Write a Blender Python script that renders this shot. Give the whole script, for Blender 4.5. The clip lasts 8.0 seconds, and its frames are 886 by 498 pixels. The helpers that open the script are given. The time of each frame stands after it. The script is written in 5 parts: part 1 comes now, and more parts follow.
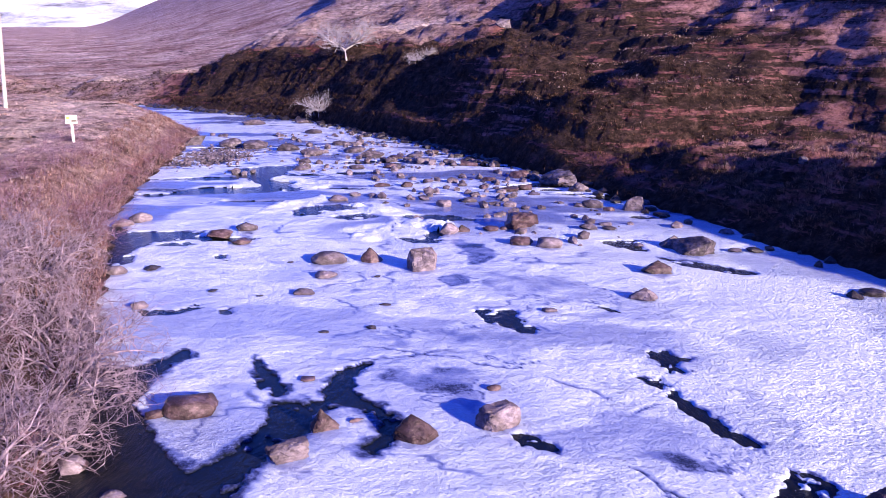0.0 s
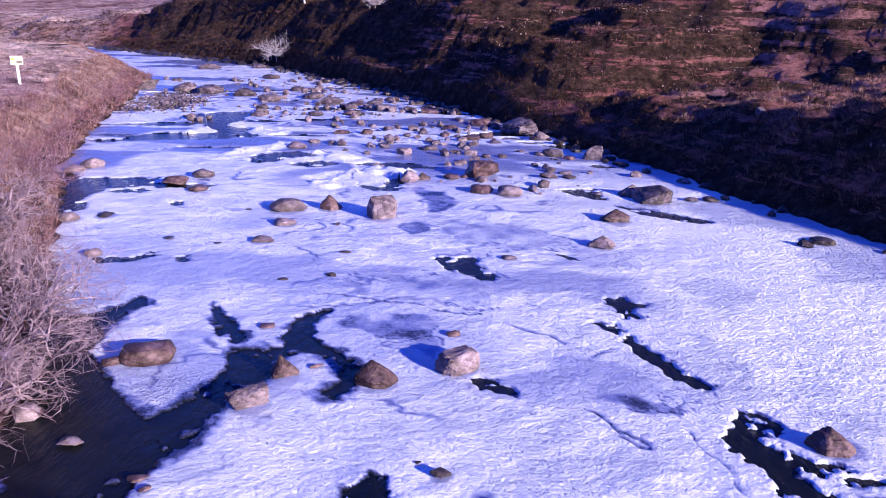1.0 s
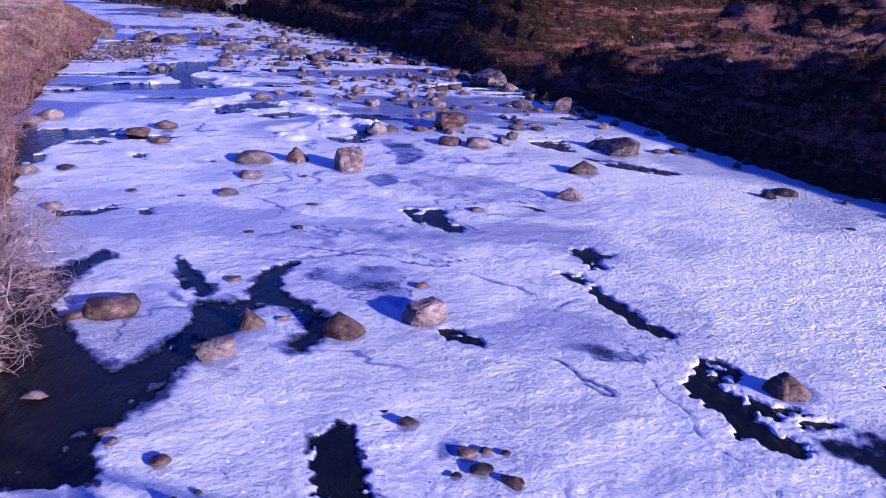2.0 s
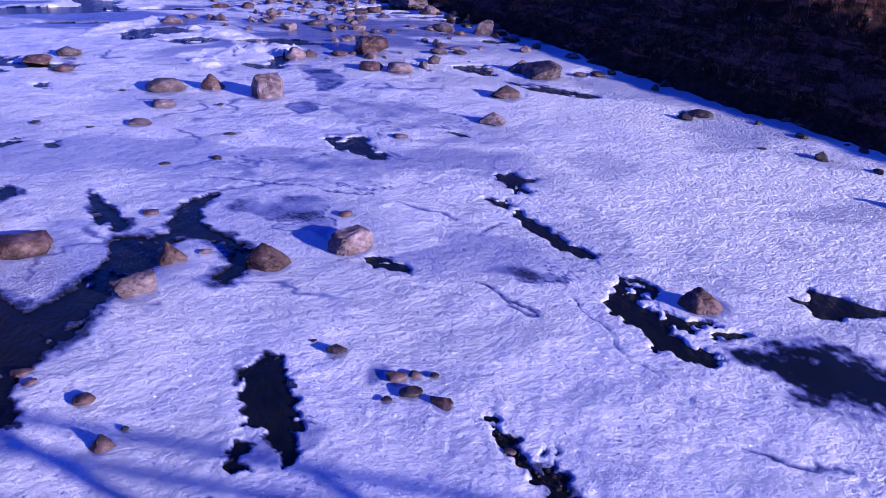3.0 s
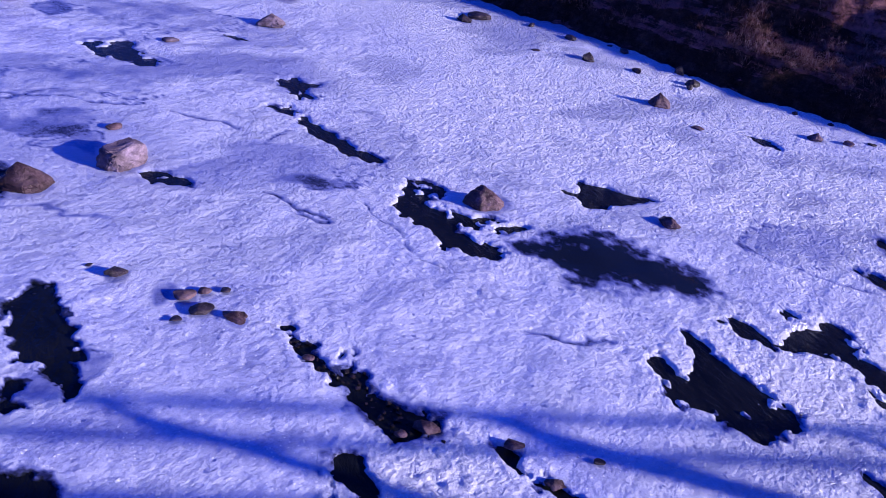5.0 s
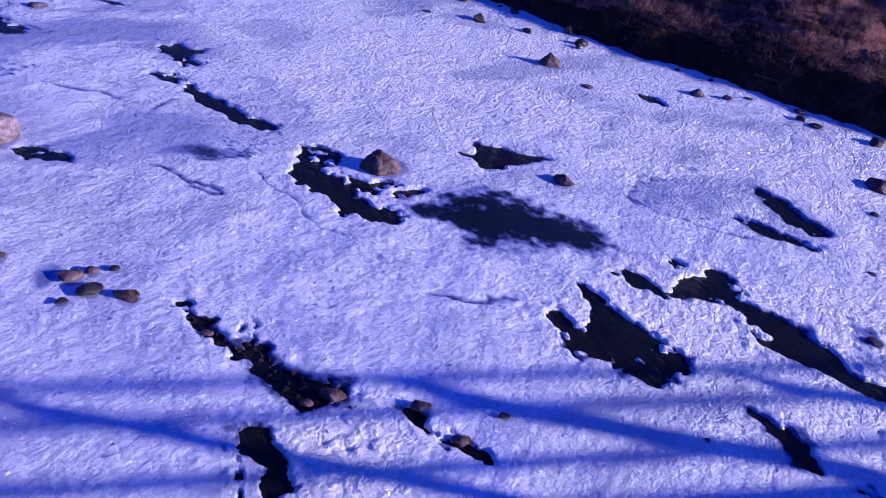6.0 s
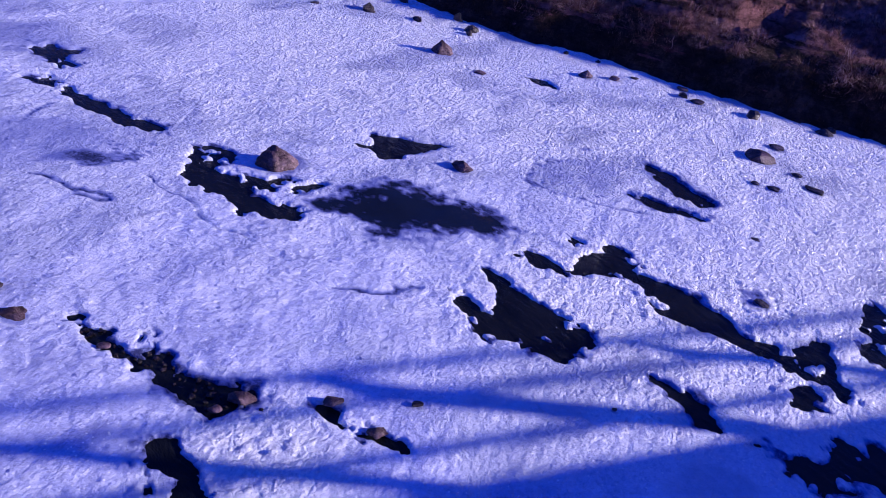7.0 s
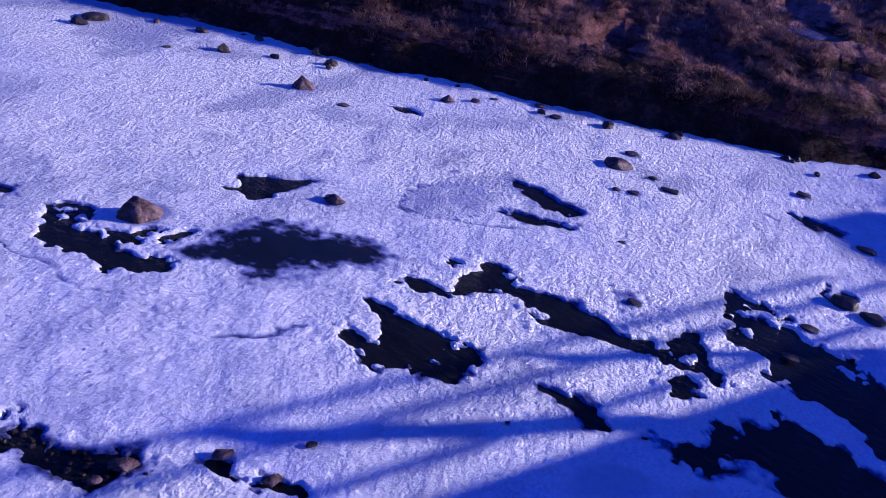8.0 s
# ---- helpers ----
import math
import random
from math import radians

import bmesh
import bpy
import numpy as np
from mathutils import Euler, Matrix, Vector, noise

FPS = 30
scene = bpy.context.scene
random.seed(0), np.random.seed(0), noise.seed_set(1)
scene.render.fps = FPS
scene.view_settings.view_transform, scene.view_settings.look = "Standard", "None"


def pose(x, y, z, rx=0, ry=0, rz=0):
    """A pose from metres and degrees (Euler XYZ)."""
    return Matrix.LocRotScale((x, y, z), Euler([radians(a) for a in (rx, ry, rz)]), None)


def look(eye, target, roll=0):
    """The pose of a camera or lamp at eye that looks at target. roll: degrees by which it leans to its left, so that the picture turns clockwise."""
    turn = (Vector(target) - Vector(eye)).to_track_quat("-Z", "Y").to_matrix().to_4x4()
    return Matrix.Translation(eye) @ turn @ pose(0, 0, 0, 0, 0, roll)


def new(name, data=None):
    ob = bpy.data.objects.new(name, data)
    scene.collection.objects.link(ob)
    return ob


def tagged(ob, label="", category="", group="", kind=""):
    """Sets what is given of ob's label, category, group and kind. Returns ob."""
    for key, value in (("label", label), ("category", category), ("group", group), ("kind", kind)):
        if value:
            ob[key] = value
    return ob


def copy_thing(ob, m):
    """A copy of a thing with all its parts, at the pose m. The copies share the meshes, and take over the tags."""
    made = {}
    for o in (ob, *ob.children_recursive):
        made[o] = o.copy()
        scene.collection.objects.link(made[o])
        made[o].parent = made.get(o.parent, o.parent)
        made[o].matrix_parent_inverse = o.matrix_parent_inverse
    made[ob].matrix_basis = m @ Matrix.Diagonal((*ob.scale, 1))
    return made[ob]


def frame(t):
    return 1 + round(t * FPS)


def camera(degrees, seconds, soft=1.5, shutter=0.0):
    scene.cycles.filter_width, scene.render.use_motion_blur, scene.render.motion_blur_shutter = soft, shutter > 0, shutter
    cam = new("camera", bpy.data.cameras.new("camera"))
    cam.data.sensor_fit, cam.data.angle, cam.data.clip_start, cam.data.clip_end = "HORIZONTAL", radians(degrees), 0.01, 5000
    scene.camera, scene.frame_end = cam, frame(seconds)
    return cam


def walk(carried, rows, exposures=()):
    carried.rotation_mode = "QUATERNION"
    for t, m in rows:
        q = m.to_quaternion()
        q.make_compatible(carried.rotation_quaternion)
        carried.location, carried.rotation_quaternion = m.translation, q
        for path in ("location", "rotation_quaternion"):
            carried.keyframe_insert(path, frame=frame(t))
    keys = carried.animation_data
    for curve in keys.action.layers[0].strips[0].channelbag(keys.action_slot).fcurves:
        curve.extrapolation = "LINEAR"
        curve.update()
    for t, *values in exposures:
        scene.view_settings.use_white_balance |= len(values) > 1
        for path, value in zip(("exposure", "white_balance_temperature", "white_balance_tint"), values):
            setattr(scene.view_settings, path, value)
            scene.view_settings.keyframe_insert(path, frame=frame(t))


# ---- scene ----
cam = camera(59.19, 8.0, soft=0.8)
PATH = [
    (0, pose(0.000, 0.000, 5.000, 75.50, -0.00, 0.00)),
    (0.5, pose(0.001, -0.006, 4.977, 73.95, -0.45, -1.36)),
    (1, pose(0.007, 0.005, 4.956, 71.82, -0.99, -2.72)),
    (1.5, pose(0.032, 0.006, 4.946, 69.75, -1.23, -4.12)),
    (2.8, pose(0.068, 0.010, 4.903, 64.96, -2.11, -8.39)),
    (3, pose(0.072, 0.011, 4.911, 63.34, -2.30, -10.42)),
    (3.5, pose(0.080, 0.008, 4.902, 60.84, -3.49, -14.29)),
    (4, pose(0.088, 0.009, 4.888, 60.00, -3.80, -17.97)),
    (4.5, pose(0.106, 0.004, 4.886, 58.84, -5.17, -21.38)),
    (5, pose(0.133, -0.006, 4.882, 57.78, -6.67, -25.15)),
    (5.2, pose(0.156, -0.019, 4.886, 57.22, -6.99, -26.70)),
    (6.3, pose(0.170, -0.022, 4.868, 55.62, -8.72, -34.90)),
    (6.5, pose(0.173, -0.022, 4.867, 55.30, -8.89, -36.42)),
    (7, pose(0.196, -0.037, 4.875, 56.65, -8.96, -40.51)),
    (7.5, pose(0.208, -0.062, 4.889, 58.93, -8.70, -45.74)),
    (8, pose(0.227, -0.090, 4.891, 60.34, -8.18, -51.08)),
]
EXPOSURES = [(0, 1.25, 5960, 27), (1, 1.15, 5780, 29), (1.5, 0.98, 5680, 30), (3, 0.56, 5310, 40), (5, 0.48, 5170, 42), (7, 0.47, 5210, 41), (8, 0.4, 5240, 40)]
SKY_STRENGTH, SKY_TINT = 0.115, (0.46, 0.5, 1.22)
SUN_STRENGTH, SUN_COLOUR = 5.0, (1.0, 0.89, 0.62)

# ---- sky, sun and exposure ----
SUN_AZ, SUN_EL = radians(-43.0), radians(16.0)   # where the sun stands, from +x, and its height
SUN = Vector((math.cos(SUN_AZ) * math.cos(SUN_EL), math.sin(SUN_AZ) * math.cos(SUN_EL), math.sin(SUN_EL)))
walk(cam, PATH, EXPOSURES)

world = bpy.data.worlds.new("winter_sky")
scene.world = world
world.use_nodes = True
sky = world.node_tree.nodes.new("ShaderNodeTexSky")
sky.sky_type, sky.sun_disc = "NISHITA", False
sky.sun_elevation, sky.sun_rotation = SUN_EL, math.pi / 2 - SUN_AZ
sky.air_density, sky.dust_density, sky.ozone_density = 1.0, 0.0, 8.0
back = world.node_tree.nodes["Background"]
deep = world.node_tree.nodes.new("ShaderNodeMix")   # the deep blue of clear, cold air
deep.data_type, deep.blend_type = "RGBA", "MULTIPLY"
deep.inputs[0].default_value, deep.inputs[7].default_value = 1.0, (*SKY_TINT, 1)
world.node_tree.links.new(sky.outputs[0], deep.inputs[6])
world.node_tree.links.new(deep.outputs[2], back.inputs[0])
back.inputs[1].default_value = SKY_STRENGTH

lamp = bpy.data.lights.new("sun", "SUN")
lamp.energy, lamp.angle, lamp.color = SUN_STRENGTH, radians(0.6), SUN_COLOUR
sun = new("sun", lamp)
sun.matrix_world = look(SUN * 60, (0, 0, 0))


# ---- materials ----
def material(name, rough=0.8, spec=0.3):
    m = bpy.data.materials.new(name)
    m.use_nodes = True
    shader = m.node_tree.nodes["Principled BSDF"]
    shader.inputs["Roughness"].default_value = rough
    shader.inputs["Specular IOR Level"].default_value = spec
    return m, m.node_tree, shader


def node(tree, kind, **settings):
    n = tree.nodes.new(kind)
    for key, value in settings.items():
        n.inputs[key].default_value = value
    return n


def coords(tree):
    return tree.nodes.new("ShaderNodeTexCoord").outputs["Object"]


def grain(tree, vector, scale, detail=6.0, rough=0.6):
    n = node(tree, "ShaderNodeTexNoise", Scale=scale, Detail=detail, Roughness=rough)
    tree.links.new(vector, n.inputs["Vector"])
    return n.outputs["Fac"]


def ramp(tree, fac, *stops):
    n = tree.nodes.new("ShaderNodeValToRGB")
    while len(n.color_ramp.elements) < len(stops):
        n.color_ramp.elements.new(0.5)
    for e, (at, c) in zip(n.color_ramp.elements, stops):
        e.position, e.color = at, (*c, 1)
    tree.links.new(fac, n.inputs[0])
    return n.outputs[0]


def blend(tree, fac, a, b, how="MIX"):
    n = tree.nodes.new("ShaderNodeMix")
    n.data_type, n.blend_type = "RGBA", how
    for socket, value in ((n.inputs[0], fac), (n.inputs[6], a), (n.inputs[7], b)):
        if isinstance(value, (int, float)):
            socket.default_value = value
        elif isinstance(value, tuple):
            socket.default_value = (*value, 1)
        else:
            tree.links.new(value, socket)
    return n.outputs[2]


def sums(tree, how, a, b):
    n = tree.nodes.new("ShaderNodeMath")
    n.operation = how
    for socket, value in zip(n.inputs, (a, b)):
        if isinstance(value, (int, float)):
            socket.default_value = value
        else:
            tree.links.new(value, socket)
    return n.outputs[0]


def bumped(tree, shader, height, strength, distance):
    n = node(tree, "ShaderNodeBump", Strength=strength, Distance=distance)
    tree.links.new(height, n.inputs["Height"])
    tree.links.new(n.outputs[0], shader.inputs["Normal"])


def attribute(tree, name):
    n = tree.nodes.new("ShaderNodeAttribute")
    n.attribute_name = name
    return n.outputs["Fac"]


def vectors(tree, how, a, b=None, scale=None):
    n = tree.nodes.new("ShaderNodeVectorMath")
    n.operation = how
    for socket, value in zip(n.inputs, (a, b)):
        if isinstance(value, tuple):
            socket.default_value = value
        elif value is not None:
            tree.links.new(value, socket)
    if scale is not None:
        tree.links.new(scale, n.inputs["Scale"])
    return n.outputs[0]


def ice_material():
    """Granular white ice, with thinner grey and black ice where the attribute "clear" says so."""
    m, t, s = material("frosted_ice", 0.45, 0.25)
    v = coords(t)
    squash = node(t, "ShaderNodeMapping", Scale=(0.8, 1.0, 1.0), Rotation=(0, 0, radians(-35)))
    t.links.new(v, squash.inputs["Vector"])
    w = squash.outputs[0]
    clear, coarse = attribute(t, "clear"), attribute(t, "coarse")
    drifts, fine, tiny = grain(t, w, 2.3, 6, 0.6), grain(t, w, 9.0, 8, 0.72), grain(t, v, 48, 5, 0.75)
    # colour: lilac frost, whiter where it is granular, with fine flecks
    frost = ramp(t, grain(t, v, 1.1, 6, 0.6), (0.36, (0.42, 0.44, 0.67)), (0.58, (0.69, 0.7, 0.88)))
    sugar = ramp(t, grain(t, w, 30, 5, 0.75), (0.34, (0.72, 0.73, 0.84)), (0.46, (0.86, 0.865, 0.93)), (0.56, (0.93, 0.93, 0.95)))
    frost = blend(t, ramp(t, coarse, (0.15, (0,) * 3), (0.75, (1,) * 3)), frost, sugar)
    flecks = ramp(t, grain(t, w, 26, 4, 0.72), (0.32, (0.76, 0.77, 0.86)), (0.47, (1.0, 1.0, 1.0)), (0.64, (1.14, 1.14, 1.12)))
    frost = blend(t, 1.0, frost, flecks, "MULTIPLY")
    # single crystals: white dots painted in as glints, and a few in a hundred lie at steep angles and catch the light
    crystal = node(t, "ShaderNodeTexVoronoi", Scale=36.0)
    t.links.new(v, crystal.inputs["Vector"])
    split = t.nodes.new("ShaderNodeSeparateColor")
    t.links.new(crystal.outputs["Color"], split.inputs[0])
    white = sums(t, "MULTIPLY", sums(t, "GREATER_THAN", split.outputs[0], 0.9), sums(t, "LESS_THAN", crystal.outputs["Distance"], 0.34))
    frost = blend(t, sums(t, "MULTIPLY", white, 0.85), frost, (0.98, 0.98, 0.98))
    speckle = sums(t, "SUBTRACT", grain(t, v, 15, 9, 0.82), 0.5)
    wet = sums(t, "ADD", clear, sums(t, "MULTIPLY", speckle, ramp(t, clear, (0.05, (0.3,) * 3), (0.48, (0.3,) * 3), (0.6, (1.0,) * 3), (0.9, (0.8,) * 3))))
    bare = ramp(t, wet, (0.0, (0.8, 0.82, 0.88)), (0.3, (0.47, 0.49, 0.67)), (0.48, (0.19, 0.21, 0.42)), (0.64, (0.045, 0.05, 0.13)), (0.82, (0.008, 0.01, 0.013)))
    near = sums(t, "MINIMUM", sums(t, "MULTIPLY", wet, 5.0), 1.0)
    t.links.new(blend(t, near, frost, bare), s.inputs["Base Color"])
    t.links.new(ramp(t, clear, (0.0, (0.26,) * 3), (0.5, (0.2,) * 3), (0.9, (0.07,) * 3)), s.inputs["Roughness"])
    gloss = sums(t, "ADD", 0.3, sums(t, "MULTIPLY", coarse, 0.7))
    t.links.new(sums(t, "MULTIPLY", gloss, ramp(t, clear, (0.3, (1,) * 3), (0.6, (0.2,) * 3), (0.9, (0.35,) * 3))), s.inputs["Specular IOR Level"])
    # relief: low drifts, crusty lumps and fine grains, all fading out on clear ice
    dry = ramp(t, clear, (0.2, (1,) * 3), (0.55, (0.1,) * 3))
    lumps = sums(t, "ADD", sums(t, "MULTIPLY", fine, sums(t, "ADD", 0.42, sums(t, "MULTIPLY", coarse, 0.58))), sums(t, "MULTIPLY", drifts, 1.6))
    lumps = sums(t, "ADD", lumps, sums(t, "MULTIPLY", tiny, sums(t, "ADD", 0.1, sums(t, "MULTIPLY", coarse, 0.14))))
    pebbly = node(t, "ShaderNodeTexVoronoi", Scale=19.0)   # rounded grains of refrozen slush
    warp = node(t, "ShaderNodeTexNoise", Scale=7.0, Detail=5.0)
    t.links.new(w, warp.inputs["Vector"])
    t.links.new(vectors(t, "ADD", w, vectors(t, "MULTIPLY", warp.outputs["Color"], (0.22, 0.22, 0.0))), pebbly.inputs["Vector"])
    rounds = sums(t, "SUBTRACT", 0.6, pebbly.outputs["Distance"])
    lumps = sums(t, "ADD", lumps, sums(t, "MULTIPLY", rounds, sums(t, "MULTIPLY", ramp(t, coarse, (0.2, (0,) * 3), (0.8, (1,) * 3)), 0.5)))
    bump = node(t, "ShaderNodeBump", Strength=1.0, Distance=0.07)
    t.links.new(lumps, bump.inputs["Height"])
    t.links.new(dry, bump.inputs["Strength"])
    steep = sums(t, "MULTIPLY", sums(t, "GREATER_THAN", split.outputs[2], sums(t, "SUBTRACT", 0.98, sums(t, "MULTIPLY", coarse, 0.05))), sums(t, "MULTIPLY", dry, 1.1))
    tilt = vectors(t, "SCALE", vectors(t, "SUBTRACT", crystal.outputs["Color"], (0.5, 0.5, 0.95)), scale=sums(t, "ADD", steep, sums(t, "MULTIPLY", dry, 0.08)))
    t.links.new(vectors(t, "NORMALIZE", vectors(t, "ADD", bump.outputs[0], tilt)), s.inputs["Normal"])
    return m


def water_material():
    m, t, s = material("dark_river_water", 0.05, 0.22)
    v = coords(t)
    s.inputs["IOR"].default_value = 1.33
    t.links.new(ramp(t, grain(t, v, 1.5), (0.3, (0.003, 0.004, 0.005)), (0.7, (0.01, 0.011, 0.012))), s.inputs["Base Color"])
    flow = node(t, "ShaderNodeMapping", Scale=(1.0, 0.4, 1.0), Rotation=(0, 0, radians(-38)))
    t.links.new(v, flow.inputs["Vector"])
    bumped(t, s, grain(t, flow.outputs[0], 9, 5, 0.65), 0.6, 0.05)
    return m


def ground_material():
    """Winter moor: bleached red-brown grass, with dark heather and peat where the attribute "heather" says so; their
    dark also stands for the banks' shade.
    """
    m, t, s = material("moor_turf", 0.95, 0.1)
    v = coords(t)
    along = node(t, "ShaderNodeMapping", Scale=(0.3, 0.3, 3.0))   # sheep tracks along the slope's level lines, with lit treads and shaded risers coloured in
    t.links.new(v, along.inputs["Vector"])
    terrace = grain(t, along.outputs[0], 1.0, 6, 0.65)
    patch = ramp(t, grain(t, v, 0.07, 7, 0.7), (0.36, (0.33, 0.17, 0.155)), (0.5, (0.56, 0.37, 0.34)), (0.64, (0.78, 0.59, 0.55)))
    tuft = ramp(t, grain(t, v, 1.7, 9, 0.8), (0.38, (0.28, 0.24, 0.24)), (0.52, (0.95, 0.93, 0.92)), (0.64, (1.35, 1.32, 1.3)))
    peat = ramp(t, grain(t, v, 0.3, 8, 0.75), (0.36, (0.38, 0.33, 0.32)), (0.45, (1.0, 1.0, 1.0)))
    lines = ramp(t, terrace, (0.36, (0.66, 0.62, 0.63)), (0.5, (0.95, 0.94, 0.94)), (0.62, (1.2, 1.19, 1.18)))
    grass = blend(t, 1.0, blend(t, 1.0, blend(t, 1.0, patch, tuft, "MULTIPLY"), lines, "MULTIPLY"), peat, "MULTIPLY")
    russet = ramp(t, attribute(t, "heather"), (0.02, (1, 1, 1)), (0.25, (0.76, 0.57, 0.6)), (0.52, (0.56, 0.36, 0.38)))   # redder deer grass on the banks, also darkened to deepen their shade
    grass = blend(t, 1.0, grass, russet, "MULTIPLY")
    shaded_heath = ramp(t, grain(t, v, 2.2, 9, 0.8), (0.36, (0.012, 0.008, 0.008)), (0.5, (0.056, 0.031, 0.024)), (0.68, (0.18, 0.1, 0.08)))
    # low bands turn dark, high bands pale: terrace light and shade in colour
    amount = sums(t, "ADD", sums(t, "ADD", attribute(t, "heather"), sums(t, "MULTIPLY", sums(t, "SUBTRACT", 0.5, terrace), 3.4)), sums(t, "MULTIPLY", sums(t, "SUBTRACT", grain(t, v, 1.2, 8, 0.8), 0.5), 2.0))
    t.links.new(blend(t, ramp(t, amount, (0.42, (0,) * 3), (0.58, (1,) * 3)), grass, shaded_heath), s.inputs["Base Color"])
    rough = sums(t, "ADD", sums(t, "ADD", grain(t, v, 0.9, 8, 0.75), sums(t, "MULTIPLY", terrace, 1.2)), sums(t, "MULTIPLY", grain(t, v, 4.0, 6, 0.75), 0.4))
    bumped(t, s, rough, 1.0, 0.8)
    return m


def grass_material(name, dark, mid, pale):
    m, t, s = material(name, 0.85, 0.15)
    geo = t.nodes.new("ShaderNodeNewGeometry")
    t.links.new(ramp(t, geo.outputs["Random Per Island"], (0.1, dark), (0.55, mid), (0.95, pale)), s.inputs["Base Color"])
    return m


def stone_material(name, a, b, c, rough=0.75):
    m, t, s = material(name, rough, 0.3)
    v = coords(t)
    own = t.nodes.new("ShaderNodeObjectInfo").outputs["Random"]
    lie = node(t, "ShaderNodeMapping", Scale=(1.0, 1.2, 1.5), Rotation=(0.5, 0.4, 0.0))
    t.links.new(v, lie.inputs["Vector"])
    base = ramp(t, grain(t, lie.outputs[0], 3.2, 8, 0.75), (0.36, a), (0.5, b), (0.62, c))
    spots = ramp(t, grain(t, v, 14, 8, 0.8), (0.3, (0.5, 0.47, 0.46)), (0.44, (0.95, 0.95, 0.95)), (0.7, (1.3, 1.28, 1.26)))
    tone = ramp(t, own, (0.0, (0.45, 0.43, 0.46)), (1.0, (0.9, 0.87, 0.92)))
    t.links.new(blend(t, 1.0, blend(t, 0.9, base, spots, "MULTIPLY"), tone, "MULTIPLY"), s.inputs["Base Color"])
    both = sums(t, "ADD", grain(t, v, 9, 8, 0.7), sums(t, "MULTIPLY", grain(t, v, 45, 4, 0.7), 0.35))
    bumped(t, s, both, 0.8, 0.035)
    return m


def wood_material(name, dark, pale, scale=6.0):
    m, t, s = material(name, 0.85, 0.2)
    v = coords(t)
    t.links.new(ramp(t, grain(t, v, scale, 8, 0.7), (0.35, dark), (0.65, pale)), s.inputs["Base Color"])
    bumped(t, s, grain(t, v, scale * 5, 5, 0.7), 0.5, 0.01)
    return m


def plain_material(name, a, b, rough=0.5, scale=8.0):
    m, t, s = material(name, rough, 0.4)
    t.links.new(ramp(t, grain(t, coords(t), scale), (0.3, a), (0.7, b)), s.inputs["Base Color"])
    return m


def snow_mountain_material():
    m, t, s = material("mountain_snow", 0.8, 0.2)
    v = coords(t)
    lie = node(t, "ShaderNodeMapping", Scale=(0.35, 0.35, 2.2))
    t.links.new(v, lie.inputs["Vector"])
    rock = grain(t, lie.outputs[0], 0.012, 9, 0.72)
    t.links.new(ramp(t, rock, (0.34, (0.1, 0.09, 0.11)), (0.45, (0.42, 0.42, 0.48)), (0.58, (0.78, 0.79, 0.83))), s.inputs["Base Color"])
    bumped(t, s, rock, 0.6, 12.0)
    return m


ICE, WATER, TURF = ice_material(), water_material(), ground_material()
GRASS = grass_material("dead_moor_grass", (0.09, 0.036, 0.026), (0.28, 0.13, 0.094), (0.52, 0.31, 0.25))
PALE_GRASS = grass_material("bleached_grass", (0.3, 0.17, 0.145), (0.5, 0.33, 0.29), (0.68, 0.51, 0.46))
# near-black stems that also deepen the banks' shade
HEATH = grass_material("shade_dark_heather", (0.012, 0.006, 0.004), (0.05, 0.023, 0.014), (0.15, 0.077, 0.05))
SCRUB = grass_material("purple_brush_twigs", (0.1, 0.04, 0.06), (0.24, 0.115, 0.165), (0.42, 0.28, 0.36))
FRINGE = grass_material("russet_bank_grass", (0.11, 0.046, 0.042), (0.23, 0.112, 0.1), (0.42, 0.275, 0.25))
MOOR_GRASS = grass_material("pale_moor_grass", (0.4, 0.25, 0.23), (0.58, 0.4, 0.375), (0.7, 0.53, 0.5))
STONES = {
    "p": stone_material("pale_pink_granite", (0.075, 0.0522, 0.0583), (0.21, 0.157, 0.176), (0.42, 0.332, 0.374), 0.6),
    "b": stone_material("brown_sandstone", (0.02, 0.0114, 0.0121), (0.095, 0.0532, 0.055), (0.25, 0.162, 0.171), 0.38),
    "g": stone_material("grey_gneiss", (0.028, 0.0209, 0.0242), (0.115, 0.0855, 0.0968), (0.29, 0.228, 0.264), 0.55),
    "d": stone_material("dark_wet_stone", (0.012, 0.0095, 0.011), (0.045, 0.0342, 0.0374), (0.11, 0.0836, 0.088), 0.35),
    "t": stone_material("tan_sandstone", (0.09, 0.0522, 0.0495), (0.2, 0.123, 0.121), (0.36, 0.247, 0.253)),
}
GRIT = stone_material("black_wet_gravel", (0.004, 0.0038, 0.0044), (0.014, 0.0104, 0.011), (0.05, 0.0333, 0.033), 0.25)
STONE_WORDS = {"p": "pale pink granite", "b": "reddish-brown", "g": "grey lichen-flecked", "d": "small dark wet", "t": "tan"}
TWIG = wood_material("bare_grey_bark", (0.1, 0.055, 0.075), (0.46, 0.34, 0.43), 9)
TREE_BARK = wood_material("silver_bark", (0.28, 0.23, 0.25), (0.56, 0.48, 0.51), 5)
TIMBER = wood_material("weathered_timber", (0.16, 0.13, 0.11), (0.34, 0.3, 0.27), 4)
STEEL = plain_material("galvanised_steel", (0.3, 0.31, 0.32), (0.45, 0.46, 0.47), 0.5)
WHITE = plain_material("white_sign_paint", (0.66, 0.65, 0.62), (0.8, 0.79, 0.76), 0.5)
YELLOW = plain_material("yellow_sign_print", (0.6, 0.42, 0.05), (0.7, 0.5, 0.08), 0.5)
PRINT = plain_material("dark_sign_print", (0.1, 0.07, 0.06), (0.16, 0.12, 0.1), 0.6)
